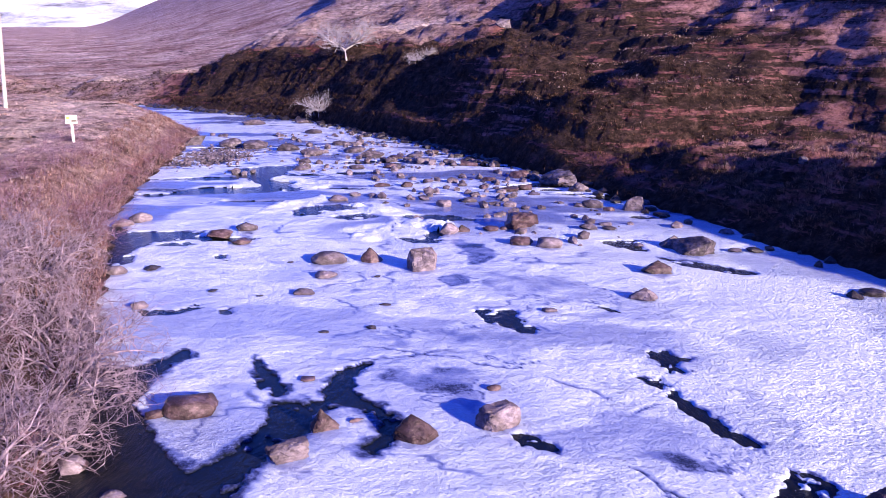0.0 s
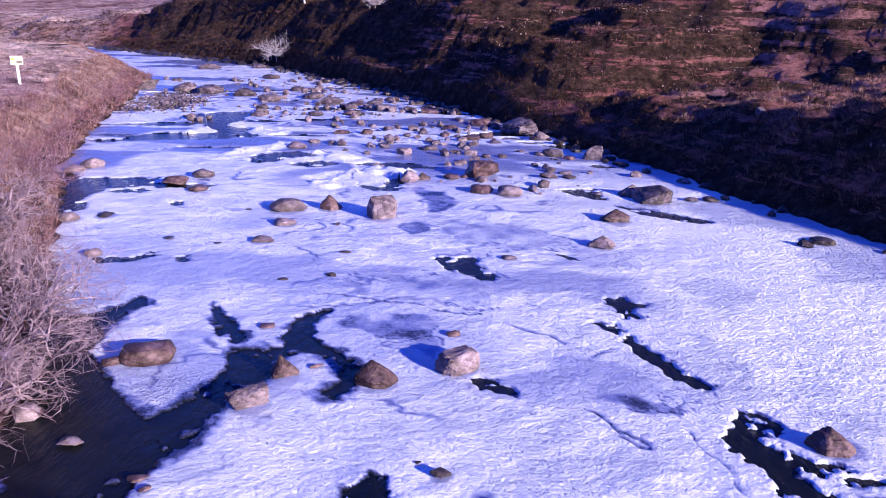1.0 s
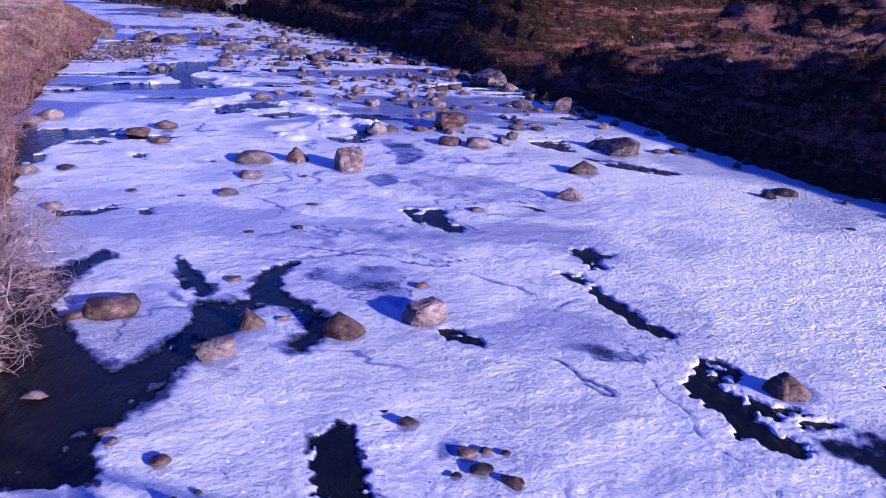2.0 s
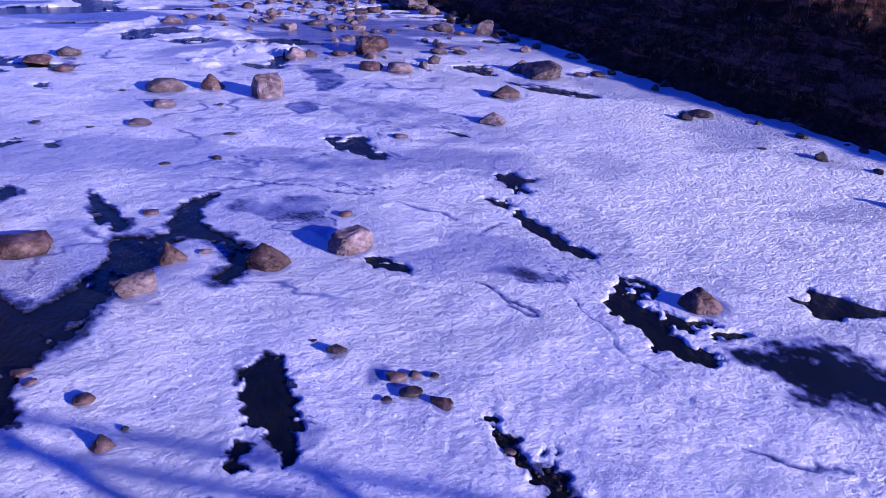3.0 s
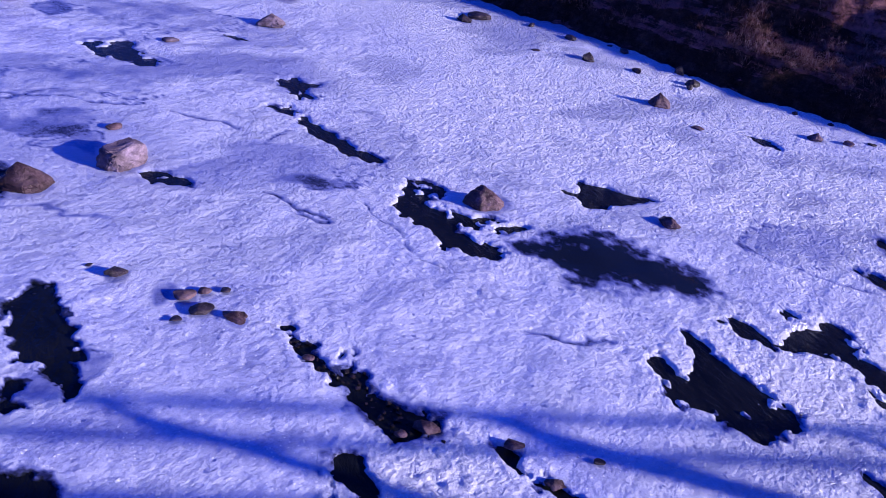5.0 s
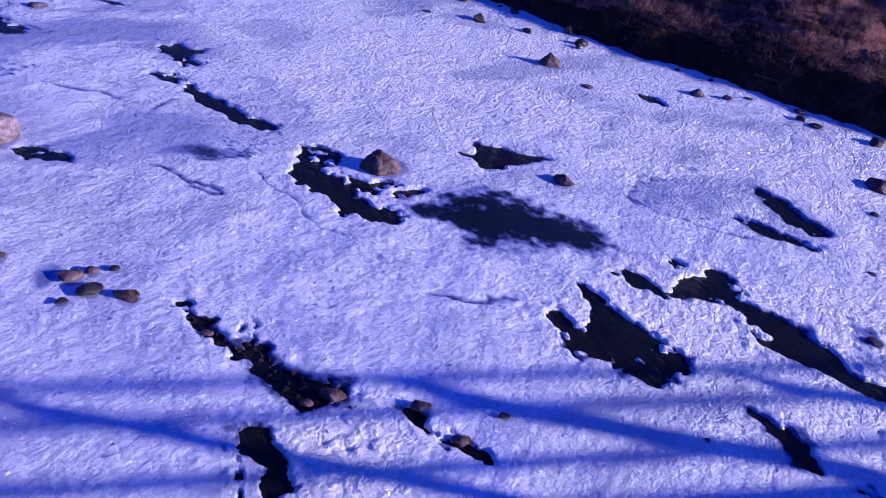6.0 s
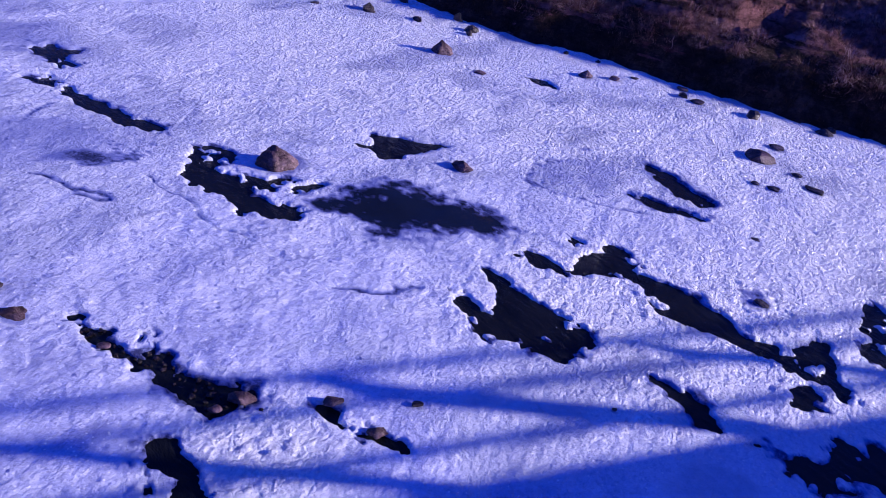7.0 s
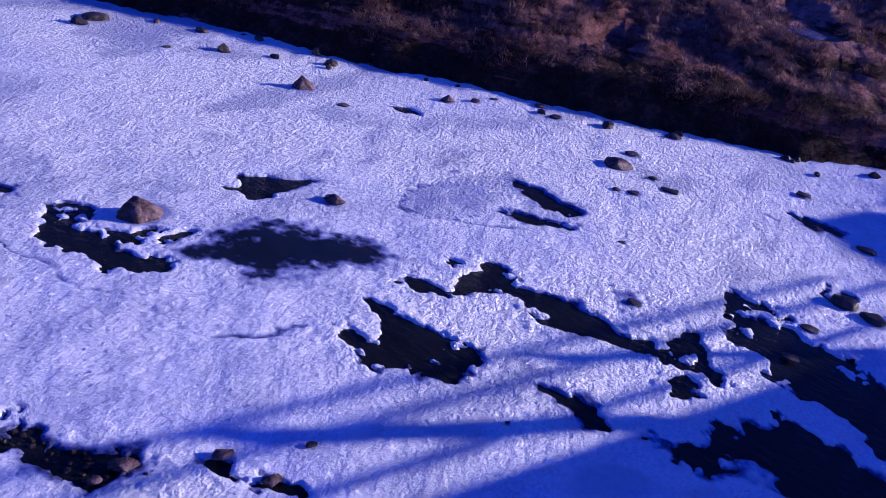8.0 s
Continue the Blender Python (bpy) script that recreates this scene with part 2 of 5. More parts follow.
MOUNTAIN = snow_mountain_material()


# ---- helpers for meshes ----
def part(name, bm, mat, parent=None, label=""):
    me = bpy.data.meshes.new(name)
    bm.to_mesh(me)
    bm.free()
    return mesh_part(name, me, mat, parent, label)


def mesh_part(name, me, mat, parent=None, label=""):
    me.materials.append(mat)
    ob = new(name, me)
    ob.parent = parent
    return tagged(ob, label)


def raw_mesh(name, verts, faces, smooth=False):
    """A mesh from arrays of vertices and of triangles or quads."""
    verts, faces = np.asarray(verts, np.float32), np.asarray(faces, np.int32)
    n, k = faces.shape
    me = bpy.data.meshes.new(name)
    me.vertices.add(len(verts))
    me.vertices.foreach_set("co", verts.ravel())
    me.loops.add(n * k)
    me.loops.foreach_set("vertex_index", faces.ravel())
    me.polygons.add(n)
    me.polygons.foreach_set("loop_start", np.arange(0, n * k, k, dtype=np.int32))
    me.polygons.foreach_set("use_smooth", np.full(n, smooth))
    me.update(calc_edges=True)
    return me


def smoothstep(a, b, v):
    v = np.clip((v - a) / (b - a), 0, 1)
    return v * v * (3 - 2 * v)


def lattice(x, y, seed):
    """Smooth value noise, about -1 to 1, on unit cells."""
    xi, yi = np.floor(x).astype(np.int64), np.floor(y).astype(np.int64)
    u, v = x - xi, y - yi
    u, v = u * u * u * (u * (u * 6 - 15) + 10), v * v * v * (v * (v * 6 - 15) + 10)

    def corner(a, b):
        h = (a * 374761393 + b * 668265263 + seed * 974711) & 0x7FFFFFFF
        h = ((h ^ (h >> 13)) * 1274126177) & 0x7FFFFFFF
        return ((h ^ (h >> 16)) & 0xFFFF) / 32767.5 - 1

    low = corner(xi, yi) * (1 - u) + corner(xi + 1, yi) * u
    high = corner(xi, yi + 1) * (1 - u) + corner(xi + 1, yi + 1) * u
    return low * (1 - v) + high * v


def fbm(x, y, scale, octaves=4, seed=0):
    total, amp = 0.0, 0.5
    for k in range(octaves):
        total = total + amp * lattice(x * scale + 17.3 * k, y * scale - 9.1 * k, seed + k)
        scale, amp = scale * 2.03, amp * 0.5
    return total


def segments(x, y, pts, closed):
    """Distance to a line of points and, for a closed one, whether the places lie inside."""
    best, inside = np.full(x.shape, 1e9), np.zeros(x.shape, bool)
    ends = pts[1:] + pts[:1] if closed else pts[1:]
    for (ax, ay), (bx, by) in zip(pts, ends):
        dx, dy = bx - ax, by - ay
        h = np.clip(((x - ax) * dx + (y - ay) * dy) / (dx * dx + dy * dy + 1e-12), 0, 1)
        best = np.minimum(best, (x - ax - h * dx) ** 2 + (y - ay - h * dy) ** 2)
        if closed and ay != by:
            inside ^= ((ay > y) != (by > y)) & (x < (bx - ax) * (y - ay) / (by - ay) + ax)
    return np.sqrt(best), inside


def grid_faces(nx, ny, keep=None):
    i = np.arange(nx * ny).reshape(ny, nx)
    f = np.stack([i[:-1, :-1], i[:-1, 1:], i[1:, 1:], i[1:, :-1]], -1).reshape(-1, 4)
    return f if keep is None else f[keep[f].all(1)]


def trimmed(verts, faces):
    used = np.unique(faces)
    back_to = np.zeros(len(verts), np.int64)
    back_to[used] = np.arange(len(used))
    return verts[used], back_to[faces], used


# ---- the lie of the land ----
RIGHT_SHORE = [(23, -60), (21, -8), (19, -2), (17, 1.4), (15.7, 2.8), (14, 6.9), (11.9, 11.2), (9.8, 16.7), (6.7, 25), (0.5, 39.4), (-9.2, 55), (-27, 71), (-70, 88)]
LEFT_SHORE = [(-4.6, -60), (-4.3, 3), (-4.6, 7.5), (-5.2, 10), (-6.4, 13.5), (-8, 17.8), (-9.6, 22), (-10.8, 27), (-11.6, 31), (-12.3, 36), (-13.4, 41), (-14.6, 47), (-21, 57), (-33, 66), (-70, 80)]
RIVER = RIGHT_SHORE + LEFT_SHORE[::-1]


PUDDLE_LEVEL = 1.5


def land(x, y):
    """Height of the ground, and distance from the shore (negative in the river)."""
    wob = (0.35 - 0.25 * smoothstep(20, 34, y)) * fbm(x, y, 0.5, 3, 5)
    d, inside = segments(x, y, RIVER, True)
    s = np.where(inside, -d, d) + wob
    right = segments(x, y, RIGHT_SHORE, False)[0] < segments(x, y, LEFT_SHORE, False)[0]
    out = np.maximum(s, 0)
    lump = 1.1 * fbm(x, y, 0.13, 3, 21) + 0.35 * fbm(x * 0.7, y, 0.42, 3, 31)
    fine = 0.28 * fbm(x, y, 1.1, 3, 41) + 0.1 * fbm(x, y, 3.3, 2, 45)
    steps = 0.22 * np.abs(fbm(x * 0.55, y, 0.6, 3, 51))
    up = smoothstep(7, 13, y)
    low_bank = (0.55 - 0.05 * up) * smoothstep(0, 0.9, out) + (0.95 + 0.75 * up) * smoothstep(0.9 - 0.6 * up, 5.5 - 1.9 * up, out) + 0.02 * np.minimum(out, 60)
    mid_bank = 1.0 * smoothstep(0, 0.8, out) + 0.9 * smoothstep(0.6, 3.5, out) + 3.7 * smoothstep(2, 17, out - np.maximum(x - 11, 0)) + 0.03 * np.minimum(out, 60)
    high_bank = 0.9 * smoothstep(0, 0.8, out) + 3.7 * smoothstep(0.2, 6.2, out) + 0.03 * np.minimum(out, 60)
    along = y + 0.15 * x
    mid = smoothstep(29, 36, along)
    far = smoothstep(8.5, 2.5, x - 0.03 * (y - 40)) * smoothstep(30, 36, y)
    upstream = smoothstep(-34, -13, x)
    low_bank = low_bank * (1 - 0.42 * smoothstep(22, 30, along))
    bank = low_bank * (1 - mid) * (1 - far) + mid_bank * mid * (1 - far) + high_bank * far * (0.12 + 0.88 * upstream)
    gully = segments(x, y, [(6.2, 30.6), (10, 31.3), (14.5, 33.5)], False)[0]
    bank = bank - 0.85 * np.exp(-((gully / 1.7) ** 2)) * smoothstep(0.6, 3.0, out)
    toe = (x + 9) * 0.914 + (y - 62) * 0.407
    hill = (0.26 * 9 * np.logaddexp(0, np.clip(toe / 9, -40, 400)) + 0.3 * 20 * np.logaddexp(0, np.clip((toe - 70) / 20, -40, 400))) * smoothstep(3, 30, out)
    hill = 260 * (1 - np.exp(-hill / 260))
    # unseen rise downstream, added to throw shade on the right shore
    shade_knoll = 3.8 * np.exp(-((x - 30) ** 2 + (y + 14) ** 2) / 25)
    lump = lump * (0.15 + 0.85 * smoothstep(40, 12, out))
    zr = bank + hill + shade_knoll + (lump * (0.4 + 1.0 * mid) + fine * (1.9 - 1.1 * mid) + steps) * smoothstep(0.1, 2.5, out)
    pitch = 0.55 + 0.2 * mid + 0.2 * far
    zr = zr + (0.03 + 0.19 * mid) * (0.6 + 1.2 * np.abs(fbm(x, y, 0.3, 2, 57))) * pitch * np.sin(math.tau * zr / pitch + 10 * fbm(x, y, 0.13, 3, 55)) * smoothstep(0.6, 2.0, out) * smoothstep(23, 11, out)
    zl = 1.15 * smoothstep(0, 2.6, out) + 0.012 * np.minimum(out, 400) + (0.3 * lump + 1.0 * fine + 0.12 * np.abs(fbm(x, y, 1.6, 3, 47))) * smoothstep(0.3, 4, out)
    z = np.where(right, zr, zl) + 0.027 * np.maximum(y - 130, 0) + 0.1 * smoothstep(-0.1, 0.15, s)
    hollow = np.exp(-(((x - 19.8) / 1.2) ** 2 + ((y - 4.3) / 1.1) ** 2))
    hollow = smoothstep(0.1, 0.8, hollow)
    z = z * (1 - hollow) + PUDDLE_LEVEL * hollow
    bed = -0.14 - 0.35 * smoothstep(0, 1.6, -s) + 0.05 * fbm(x, y, 2.0, 3, 61)
    return np.where(s > 0, z, bed), s, right


def build_ground():
    u = np.linspace(-math.asinh(2600 / 13), math.asinh(2600 / 13), 680)
    v = np.linspace(-math.asinh(200 / 14), math.asinh(4200 / 14), 620)
    x, y = np.meshgrid(8 + 13 * np.sinh(u), 10 + 14 * np.sinh(v))
    x, y = x.ravel(), y.ravel()
    z = land(x, y)[0]
    me = raw_mesh("ground", np.stack([x, y, z], 1), grid_faces(680, 620), True)
    _, s, right = land(x, y)
    rise = np.hypot(land(x + 0.4, y)[0] - z, land(x, y + 0.4)[0] - z) / 0.4
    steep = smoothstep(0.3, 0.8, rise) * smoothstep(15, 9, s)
    a = y + 0.3 * x
    limit = 12 - 2 * smoothstep(28, 34, a) - 3.2 * smoothstep(34, 42, a) + 8 * smoothstep(1, 7, x) * smoothstep(26, 32, y)   # where the heather, and the shade it carries, gives way to grass
    # far bank and near spur: heather raised where they lie in shade
    shade_reach = (0.15 * smoothstep(36, 42, a) + 0.5 * smoothstep(44, 49, a)) * smoothstep(14, 7, s)
    near_shade = smoothstep(29, 26, a) * smoothstep(6.5, 4, s) * smoothstep(8, 14, y)
    shelf = smoothstep(3.2, 5.0, s) * smoothstep(33, 29, y + 0.15 * x) * smoothstep(13, 18, y)   # paler grass colour for the sunlit top of the low spur
    # left bank: turf darkened under the shrubs
    heather = np.where(right, 0.44 - 0.22 * shelf - 0.2 * smoothstep(13, 8, y) * smoothstep(0.8, 1.8, s) + 0.26 * smoothstep(2, 6, x) * smoothstep(28, 33, y) * smoothstep(17, 12, x - 0.2 * (y - 35)) + 0.1 * steep + shade_reach + 0.12 * near_shade, 0.95 * smoothstep(5.0, 3.6, s) * smoothstep(20, 15, y))
    # the shaded undercut along the water's edge is coloured dark
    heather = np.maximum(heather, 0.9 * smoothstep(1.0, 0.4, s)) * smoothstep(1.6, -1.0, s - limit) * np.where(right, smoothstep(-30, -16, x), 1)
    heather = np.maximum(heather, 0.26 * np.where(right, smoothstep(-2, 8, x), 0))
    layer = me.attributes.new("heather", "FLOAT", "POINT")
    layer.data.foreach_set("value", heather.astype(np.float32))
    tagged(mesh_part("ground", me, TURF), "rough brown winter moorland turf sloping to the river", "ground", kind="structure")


def build_mountain():
    nx, ny = 150, 60
    x, y = np.meshgrid(np.linspace(-4000, 1500, nx), np.linspace(2300, 3900, ny))
    x, y = x.ravel(), y.ravel()
    rise = smoothstep(2300, 3300, y)
    z = rise * (300 + 130 * fbm(x, y, 0.0011, 4, 3)) + 60 * rise * fbm(x, y, 0.004, 4, 9) + 12
    me = raw_mesh("snowy_mountain", np.stack([x, y, z], 1), grid_faces(nx, ny), True)
    tagged(mesh_part("backdrop_mountain", me, MOUNTAIN), "distant snow-covered mountain with dark rock streaks", "mountain", kind="structure")


build_ground()
build_mountain()
wet = raw_mesh("water", [(-75, -60, -0.014), (26, -60, -0.014), (26, 92, -0.014), (-75, 92, -0.014)], [(0, 1, 2, 3)])
tagged(mesh_part("water", wet, WATER), "dark open river water between the ice", "water", kind="structure")

# ---- the ice ----
LEADS, THIN, CRACKS, LEDGES = [], [], [], []


def lead(*pts):
    LEADS.append(list(pts))


def thin(strength, soft, *pts):
    THIN.append((strength, soft, list(pts)))


def ledge(*pts):
    LEDGES.append(list(pts))


def crack(*pts):
    CRACKS.append(list(pts))


# Open leads, thin clear patches and cracks in the ice, as plan outlines
lead((-4.68, 7.68), (-6.91, 11.95), (-5.01, 11.60), (-4.61, 12.00), (-4.44, 12.50), (-4.17, 12.14), (-4.42, 11.72), (-4.56, 11.17), (-4.42, 10.29), (-4.09, 9.80), (-3.72, 9.14), (-3.37, 8.64), (-3.02, 8.51), (-2.72, 8.82), (-2.52, 9.32), (-2.41, 9.85), (-2.46, 10.43), (-2.09, 10.43), (-1.83, 10.11), (-1.81, 9.52), (-2.17, 9.21), (-2.36, 8.64), (-2.49, 7.84))
lead((-3.92, 6.37), (-4.92, 8.45), (-4.19, 8.56), (-3.92, 9.11), (-3.38, 8.53), (-2.88, 8.38), (-2.47, 8.63), (-2.15, 9.05), (-2.37, 8.49), (-2.64, 7.76), (-2.84, 7.23), (-2.92, 6.85), (-2.63, 6.40))
lead((-2.08, 10.38), (-1.72, 10.43), (-1.74, 11.06), (-1.66, 11.60), (-1.19, 11.88), (-1.43, 11.32), (-1.37, 10.76), (-1.06, 10.43), (-0.66, 9.97), (-0.58, 9.68), (-0.69, 9.21), (-0.89, 8.99), (-1.02, 9.14), (-0.84, 9.44), (-0.80, 9.85), (-1.08, 10.19), (-1.51, 10.38), (-1.80, 10.14))
lead((-3.16, 12.19), (-2.91, 11.72), (-2.58, 11.23), (-2.38, 10.86), (-2.46, 10.62), (-2.65, 11.06), (-2.76, 10.86), (-2.86, 11.23))
lead((0.91, 9.47), (1.10, 9.44), (1.31, 9.36), (1.53, 9.06), (1.45, 8.96), (1.17, 9.06), (1.00, 9.21))
lead((-0.53, 7.08), (-0.36, 7.29), (-0.18, 7.21), (-0.12, 6.91), (-0.08, 6.52), (-0.03, 6.06), (-0.04, 5.66), (-0.15, 5.55), (-0.28, 5.74), (-0.33, 6.03), (-0.48, 6.14), (-0.54, 6.50), (-0.56, 6.89))
lead((-0.60, 5.88), (-0.50, 5.86), (-0.54, 5.60), (-0.47, 5.52), (-0.63, 5.44), (-0.68, 5.56))
lead((-1.27, 4.93), (-1.10, 5.06), (-0.93, 5.09), (-0.77, 5.06), (-0.71, 4.82), (-0.68, 4.54), (-1.22, 4.65))
lead((-1.12, 4.99), (-0.97, 5.09), (-0.77, 5.03), (-0.77, 4.81), (-0.41, 4.67), (-0.34, 4.46), (-1.10, 4.70))
lead((1.79, 5.96), (1.88, 5.73), (2.00, 5.33), (2.12, 5.11), (2.13, 5.23), (2.34, 5.43), (2.20, 5.10), (2.32, 5.04), (2.29, 4.79), (2.46, 4.61), (2.54, 4.46), (2.70, 4.24), (2.63, 4.12), (2.25, 4.20), (2.12, 4.54), (2.02, 4.95), (1.85, 5.40), (1.78, 5.66))
lead((3.75, 7.94), (3.98, 8.12), (4.28, 8.55), (4.52, 8.36), (4.58, 8.12), (4.30, 7.86), (4.44, 7.62), (4.59, 7.46), (4.96, 7.27), (5.24, 6.94), (4.94, 6.95), (4.47, 7.21), (4.39, 7.36), (4.27, 7.18), (4.40, 6.91), (4.64, 6.55), (4.48, 6.42), (4.26, 6.63), (4.13, 6.89), (3.95, 6.80), (4.07, 7.15), (4.06, 7.30), (3.83, 7.44), (3.82, 7.71))
lead((6.29, 7.78), (6.46, 7.67), (6.65, 7.88), (6.97, 7.68), (7.20, 7.38), (7.42, 7.19), (7.08, 7.22), (6.59, 7.19), (6.34, 7.24), (6.32, 7.54))
lead((5.16, 4.47), (5.33, 4.39), (5.32, 4.15), (5.42, 4.08), (5.63, 4.25), (5.84, 4.64), (5.89, 4.41), (5.87, 4.03), (5.92, 3.69), (6.06, 3.17), (5.94, 3.06), (5.73, 3.10), (5.45, 3.08), (5.32, 3.26), (5.28, 3.54), (5.02, 3.69), (4.98, 3.90), (5.05, 4.21))
lead((6.38, 4.68), (6.62, 4.55), (6.78, 4.24), (6.96, 4.18), (7.11, 4.27), (7.23, 4.61), (7.32, 4.27), (7.40, 4.21), (7.64, 4.36), (7.67, 4.03), (7.53, 3.66), (7.61, 3.15), (7.70, 2.68), (7.52, 2.35), (7.70, 2.11), (7.74, 1.81), (7.56, 1.58), (7.49, 1.79), (7.43, 2.15), (7.30, 2.41), (7.08, 2.77), (7.03, 3.11), (7.25, 3.44), (7.19, 3.81), (6.86, 3.96), (6.62, 4.09), (6.45, 4.38))
lead((9.13, 1.66), (9.34, 1.44), (9.45, 1.14), (9.53, 0.93), (9.50, 0.55), (9.22, 0.21), (9.08, -0.20), (9.16, -0.78), (8.27, -1.02), (7.83, -0.81), (7.74, -0.53), (7.94, -0.29), (8.10, -0.06), (8.10, 0.17), (8.00, 0.42), (8.17, 0.60), (8.10, 0.83), (8.32, 0.99), (8.58, 1.13), (8.59, 1.31), (8.63, 1.42), (8.91, 1.34))
lead((6.20, 1.38), (6.31, 1.08), (6.50, 1.00), (6.54, 0.86), (6.89, 0.89), (7.00, 1.01), (7.02, 0.78), (6.97, 0.60), (7.20, 0.68), (7.33, 0.49), (7.60, 0.54), (7.58, 0.18), (7.57, -0.16), (7.49, -0.49), (7.39, -0.72), (7.08, -0.91), (6.43, -0.28), (6.53, 0.09), (6.56, 0.38), (6.41, 0.55), (6.22, 0.70), (6.15, 0.89), (6.21, 1.03))
lead((7.88, 1.88), (8.21, 1.67), (7.96, 1.53), (7.79, 1.29), (7.69, 1.00), (7.59, 1.15), (7.68, 1.45), (7.67, 1.65))
lead((7.19, 1.50), (7.41, 1.50), (7.41, 1.31), (7.23, 1.23), (7.02, 1.39))
lead((6.05, 2.45), (6.11, 2.28), (6.20, 2.03), (6.07, 1.77), (6.04, 1.63), (5.93, 1.82), (6.02, 2.03), (6.03, 2.23))
lead((9.95, 5.47), (10.12, 5.16), (10.01, 4.73), (9.97, 4.31), (9.88, 4.16), (9.63, 4.30), (9.64, 4.70), (9.70, 4.99))
lead((8.94, 4.98), (9.14, 4.77), (9.24, 4.45), (9.44, 4.00), (9.09, 4.35), (8.92, 4.72))
lead((8.37, 2.85), (8.42, 2.70), (8.29, 2.52), (8.24, 2.69))
lead((10.73, 8.82), (10.93, 8.51), (10.88, 8.13), (10.71, 8.38))
lead((10.81, 0.88), (10.92, 0.61), (10.74, 0.42), (10.27, 0.52), (10.36, 0.72))
lead((10.37, 0.47), (10.62, 0.11), (10.57, -0.17), (10.33, 0.19))
lead((12.50, 1.99), (12.94, 1.89), (12.98, 1.63), (12.95, 1.36), (12.73, 1.65))
lead((9.46, 1.62), (9.48, 1.36), (9.55, 0.96), (9.38, 1.26))
lead((1.74, 4.16), (1.85, 4.16), (1.94, 4.03), (1.95, 3.75), (1.87, 3.54), (1.67, 3.26), (1.46, 3.37), (1.65, 3.79), (1.68, 3.99))
lead((3.09, 3.83), (3.17, 3.75), (3.18, 3.54), (3.26, 3.36), (3.46, 3.02), (3.39, 3.01), (3.21, 3.32), (3.10, 3.50), (3.04, 3.67))
lead((0.60, 14.44), (0.79, 14.58), (1.06, 14.51), (1.35, 14.58), (1.49, 14.31), (1.41, 14.02), (1.54, 13.80), (1.71, 13.55), (1.64, 13.26), (1.45, 13.32), (1.16, 13.61), (0.86, 13.80))
lead((3.48, 12.65), (3.66, 12.39), (3.82, 12.45), (3.90, 12.24), (4.13, 12.07), (3.90, 11.90), (3.72, 11.76), (3.89, 11.49), (3.60, 11.49), (3.51, 11.83), (3.43, 12.14))
lead((3.03, 11.27), (3.33, 11.32), (3.39, 11.06), (3.52, 10.76), (3.67, 10.19), (3.87, 9.60), (4.15, 9.17), (4.00, 9.06), (3.77, 9.33), (3.55, 9.81), (3.38, 10.43), (3.35, 10.76), (3.18, 11.10))
lead((-8.70, 32.80), (-7.69, 33.61), (-6.40, 33.94), (-6.49, 31.29), (-6.71, 30.18), (-5.66, 29.26), (-6.38, 27.70), (-7.16, 29.26), (-8.43, 31.29))
lead((-10.04, 22.01), (-9.15, 21.65), (-8.57, 21.16), (-7.62, 21.16), (-6.80, 21.30), (-6.90, 20.36), (-7.72, 20.11), (-7.94, 19.51), (-7.79, 18.83), (-7.51, 18.03), (-7.98, 17.54), (-9.05, 19.39))
lead((-3.16, 23.17), (-2.53, 23.75), (-2.00, 23.25), (-2.79, 22.93))
lead((-1.46, 20.89), (-0.67, 20.49), (-0.19, 21.43), (0.09, 20.62), (-0.21, 19.87), (-0.96, 20.11))
lead((-5.00, 24.28), (-4.47, 24.82), (-3.42, 25.20), (-2.62, 24.64), (-3.61, 23.93), (-4.40, 23.42))
lead((4.14, 20.11), (5.26, 20.36), (5.12, 19.11), (4.58, 19.39))
lead((5.30, 18.55), (6.08, 18.14), (7.26, 17.16), (7.11, 16.93), (6.53, 17.12), (5.68, 17.73))
lead((3.11, 14.79), (3.31, 14.64), (3.48, 14.41), (3.27, 14.47))
lead((-5.74, 18.72), (-5.39, 18.72), (-5.22, 18.19), (-5.48, 18.29))
lead((-5.94, 14.58), (-5.36, 14.51), (-4.92, 14.86), (-4.81, 14.68), (-5.19, 14.31), (-5.76, 14.24))
lead((-4.39, 14.58), (-4.18, 14.64), (-4.15, 14.31), (-4.26, 14.31))
thin(0.56, 0.14, (-1.04, 11.23), (-0.54, 10.82), (0.39, 10.72), (0.69, 11.38), (0.15, 11.72), (-0.85, 11.60))
thin(0.6, 0.15, (0.09, 20.75), (0.46, 19.99), (1.13, 19.87), (1.40, 18.72), (0.88, 17.68), (0.55, 17.78), (0.72, 18.83), (0.38, 19.39))
thin(0.64, 0.12, (-0.11, 16.54), (0.21, 17.07), (0.57, 17.12), (0.59, 16.20), (0.19, 15.99))
thin(0.43, 0.6, (-1.44, 12.98), (-0.22, 11.95), (1.08, 11.95), (2.51, 12.71), (1.83, 13.55), (0.80, 13.70), (-0.45, 13.40))
thin(0.41, 0.6, (0.62, 17.78), (2.49, 16.84), (3.62, 15.60), (2.87, 14.68), (1.37, 15.60), (0.69, 16.20))
thin(0.27, 0.5, (2.15, 10.06), (2.67, 10.09), (3.42, 9.71), (4.18, 9.16), (3.78, 8.54), (2.85, 8.59), (2.42, 8.73), (2.09, 9.34))
thin(0.57, 0.12, (2.22, 8.83), (2.81, 9.03), (3.08, 8.85), (3.45, 8.51), (2.90, 8.49), (2.65, 8.70))
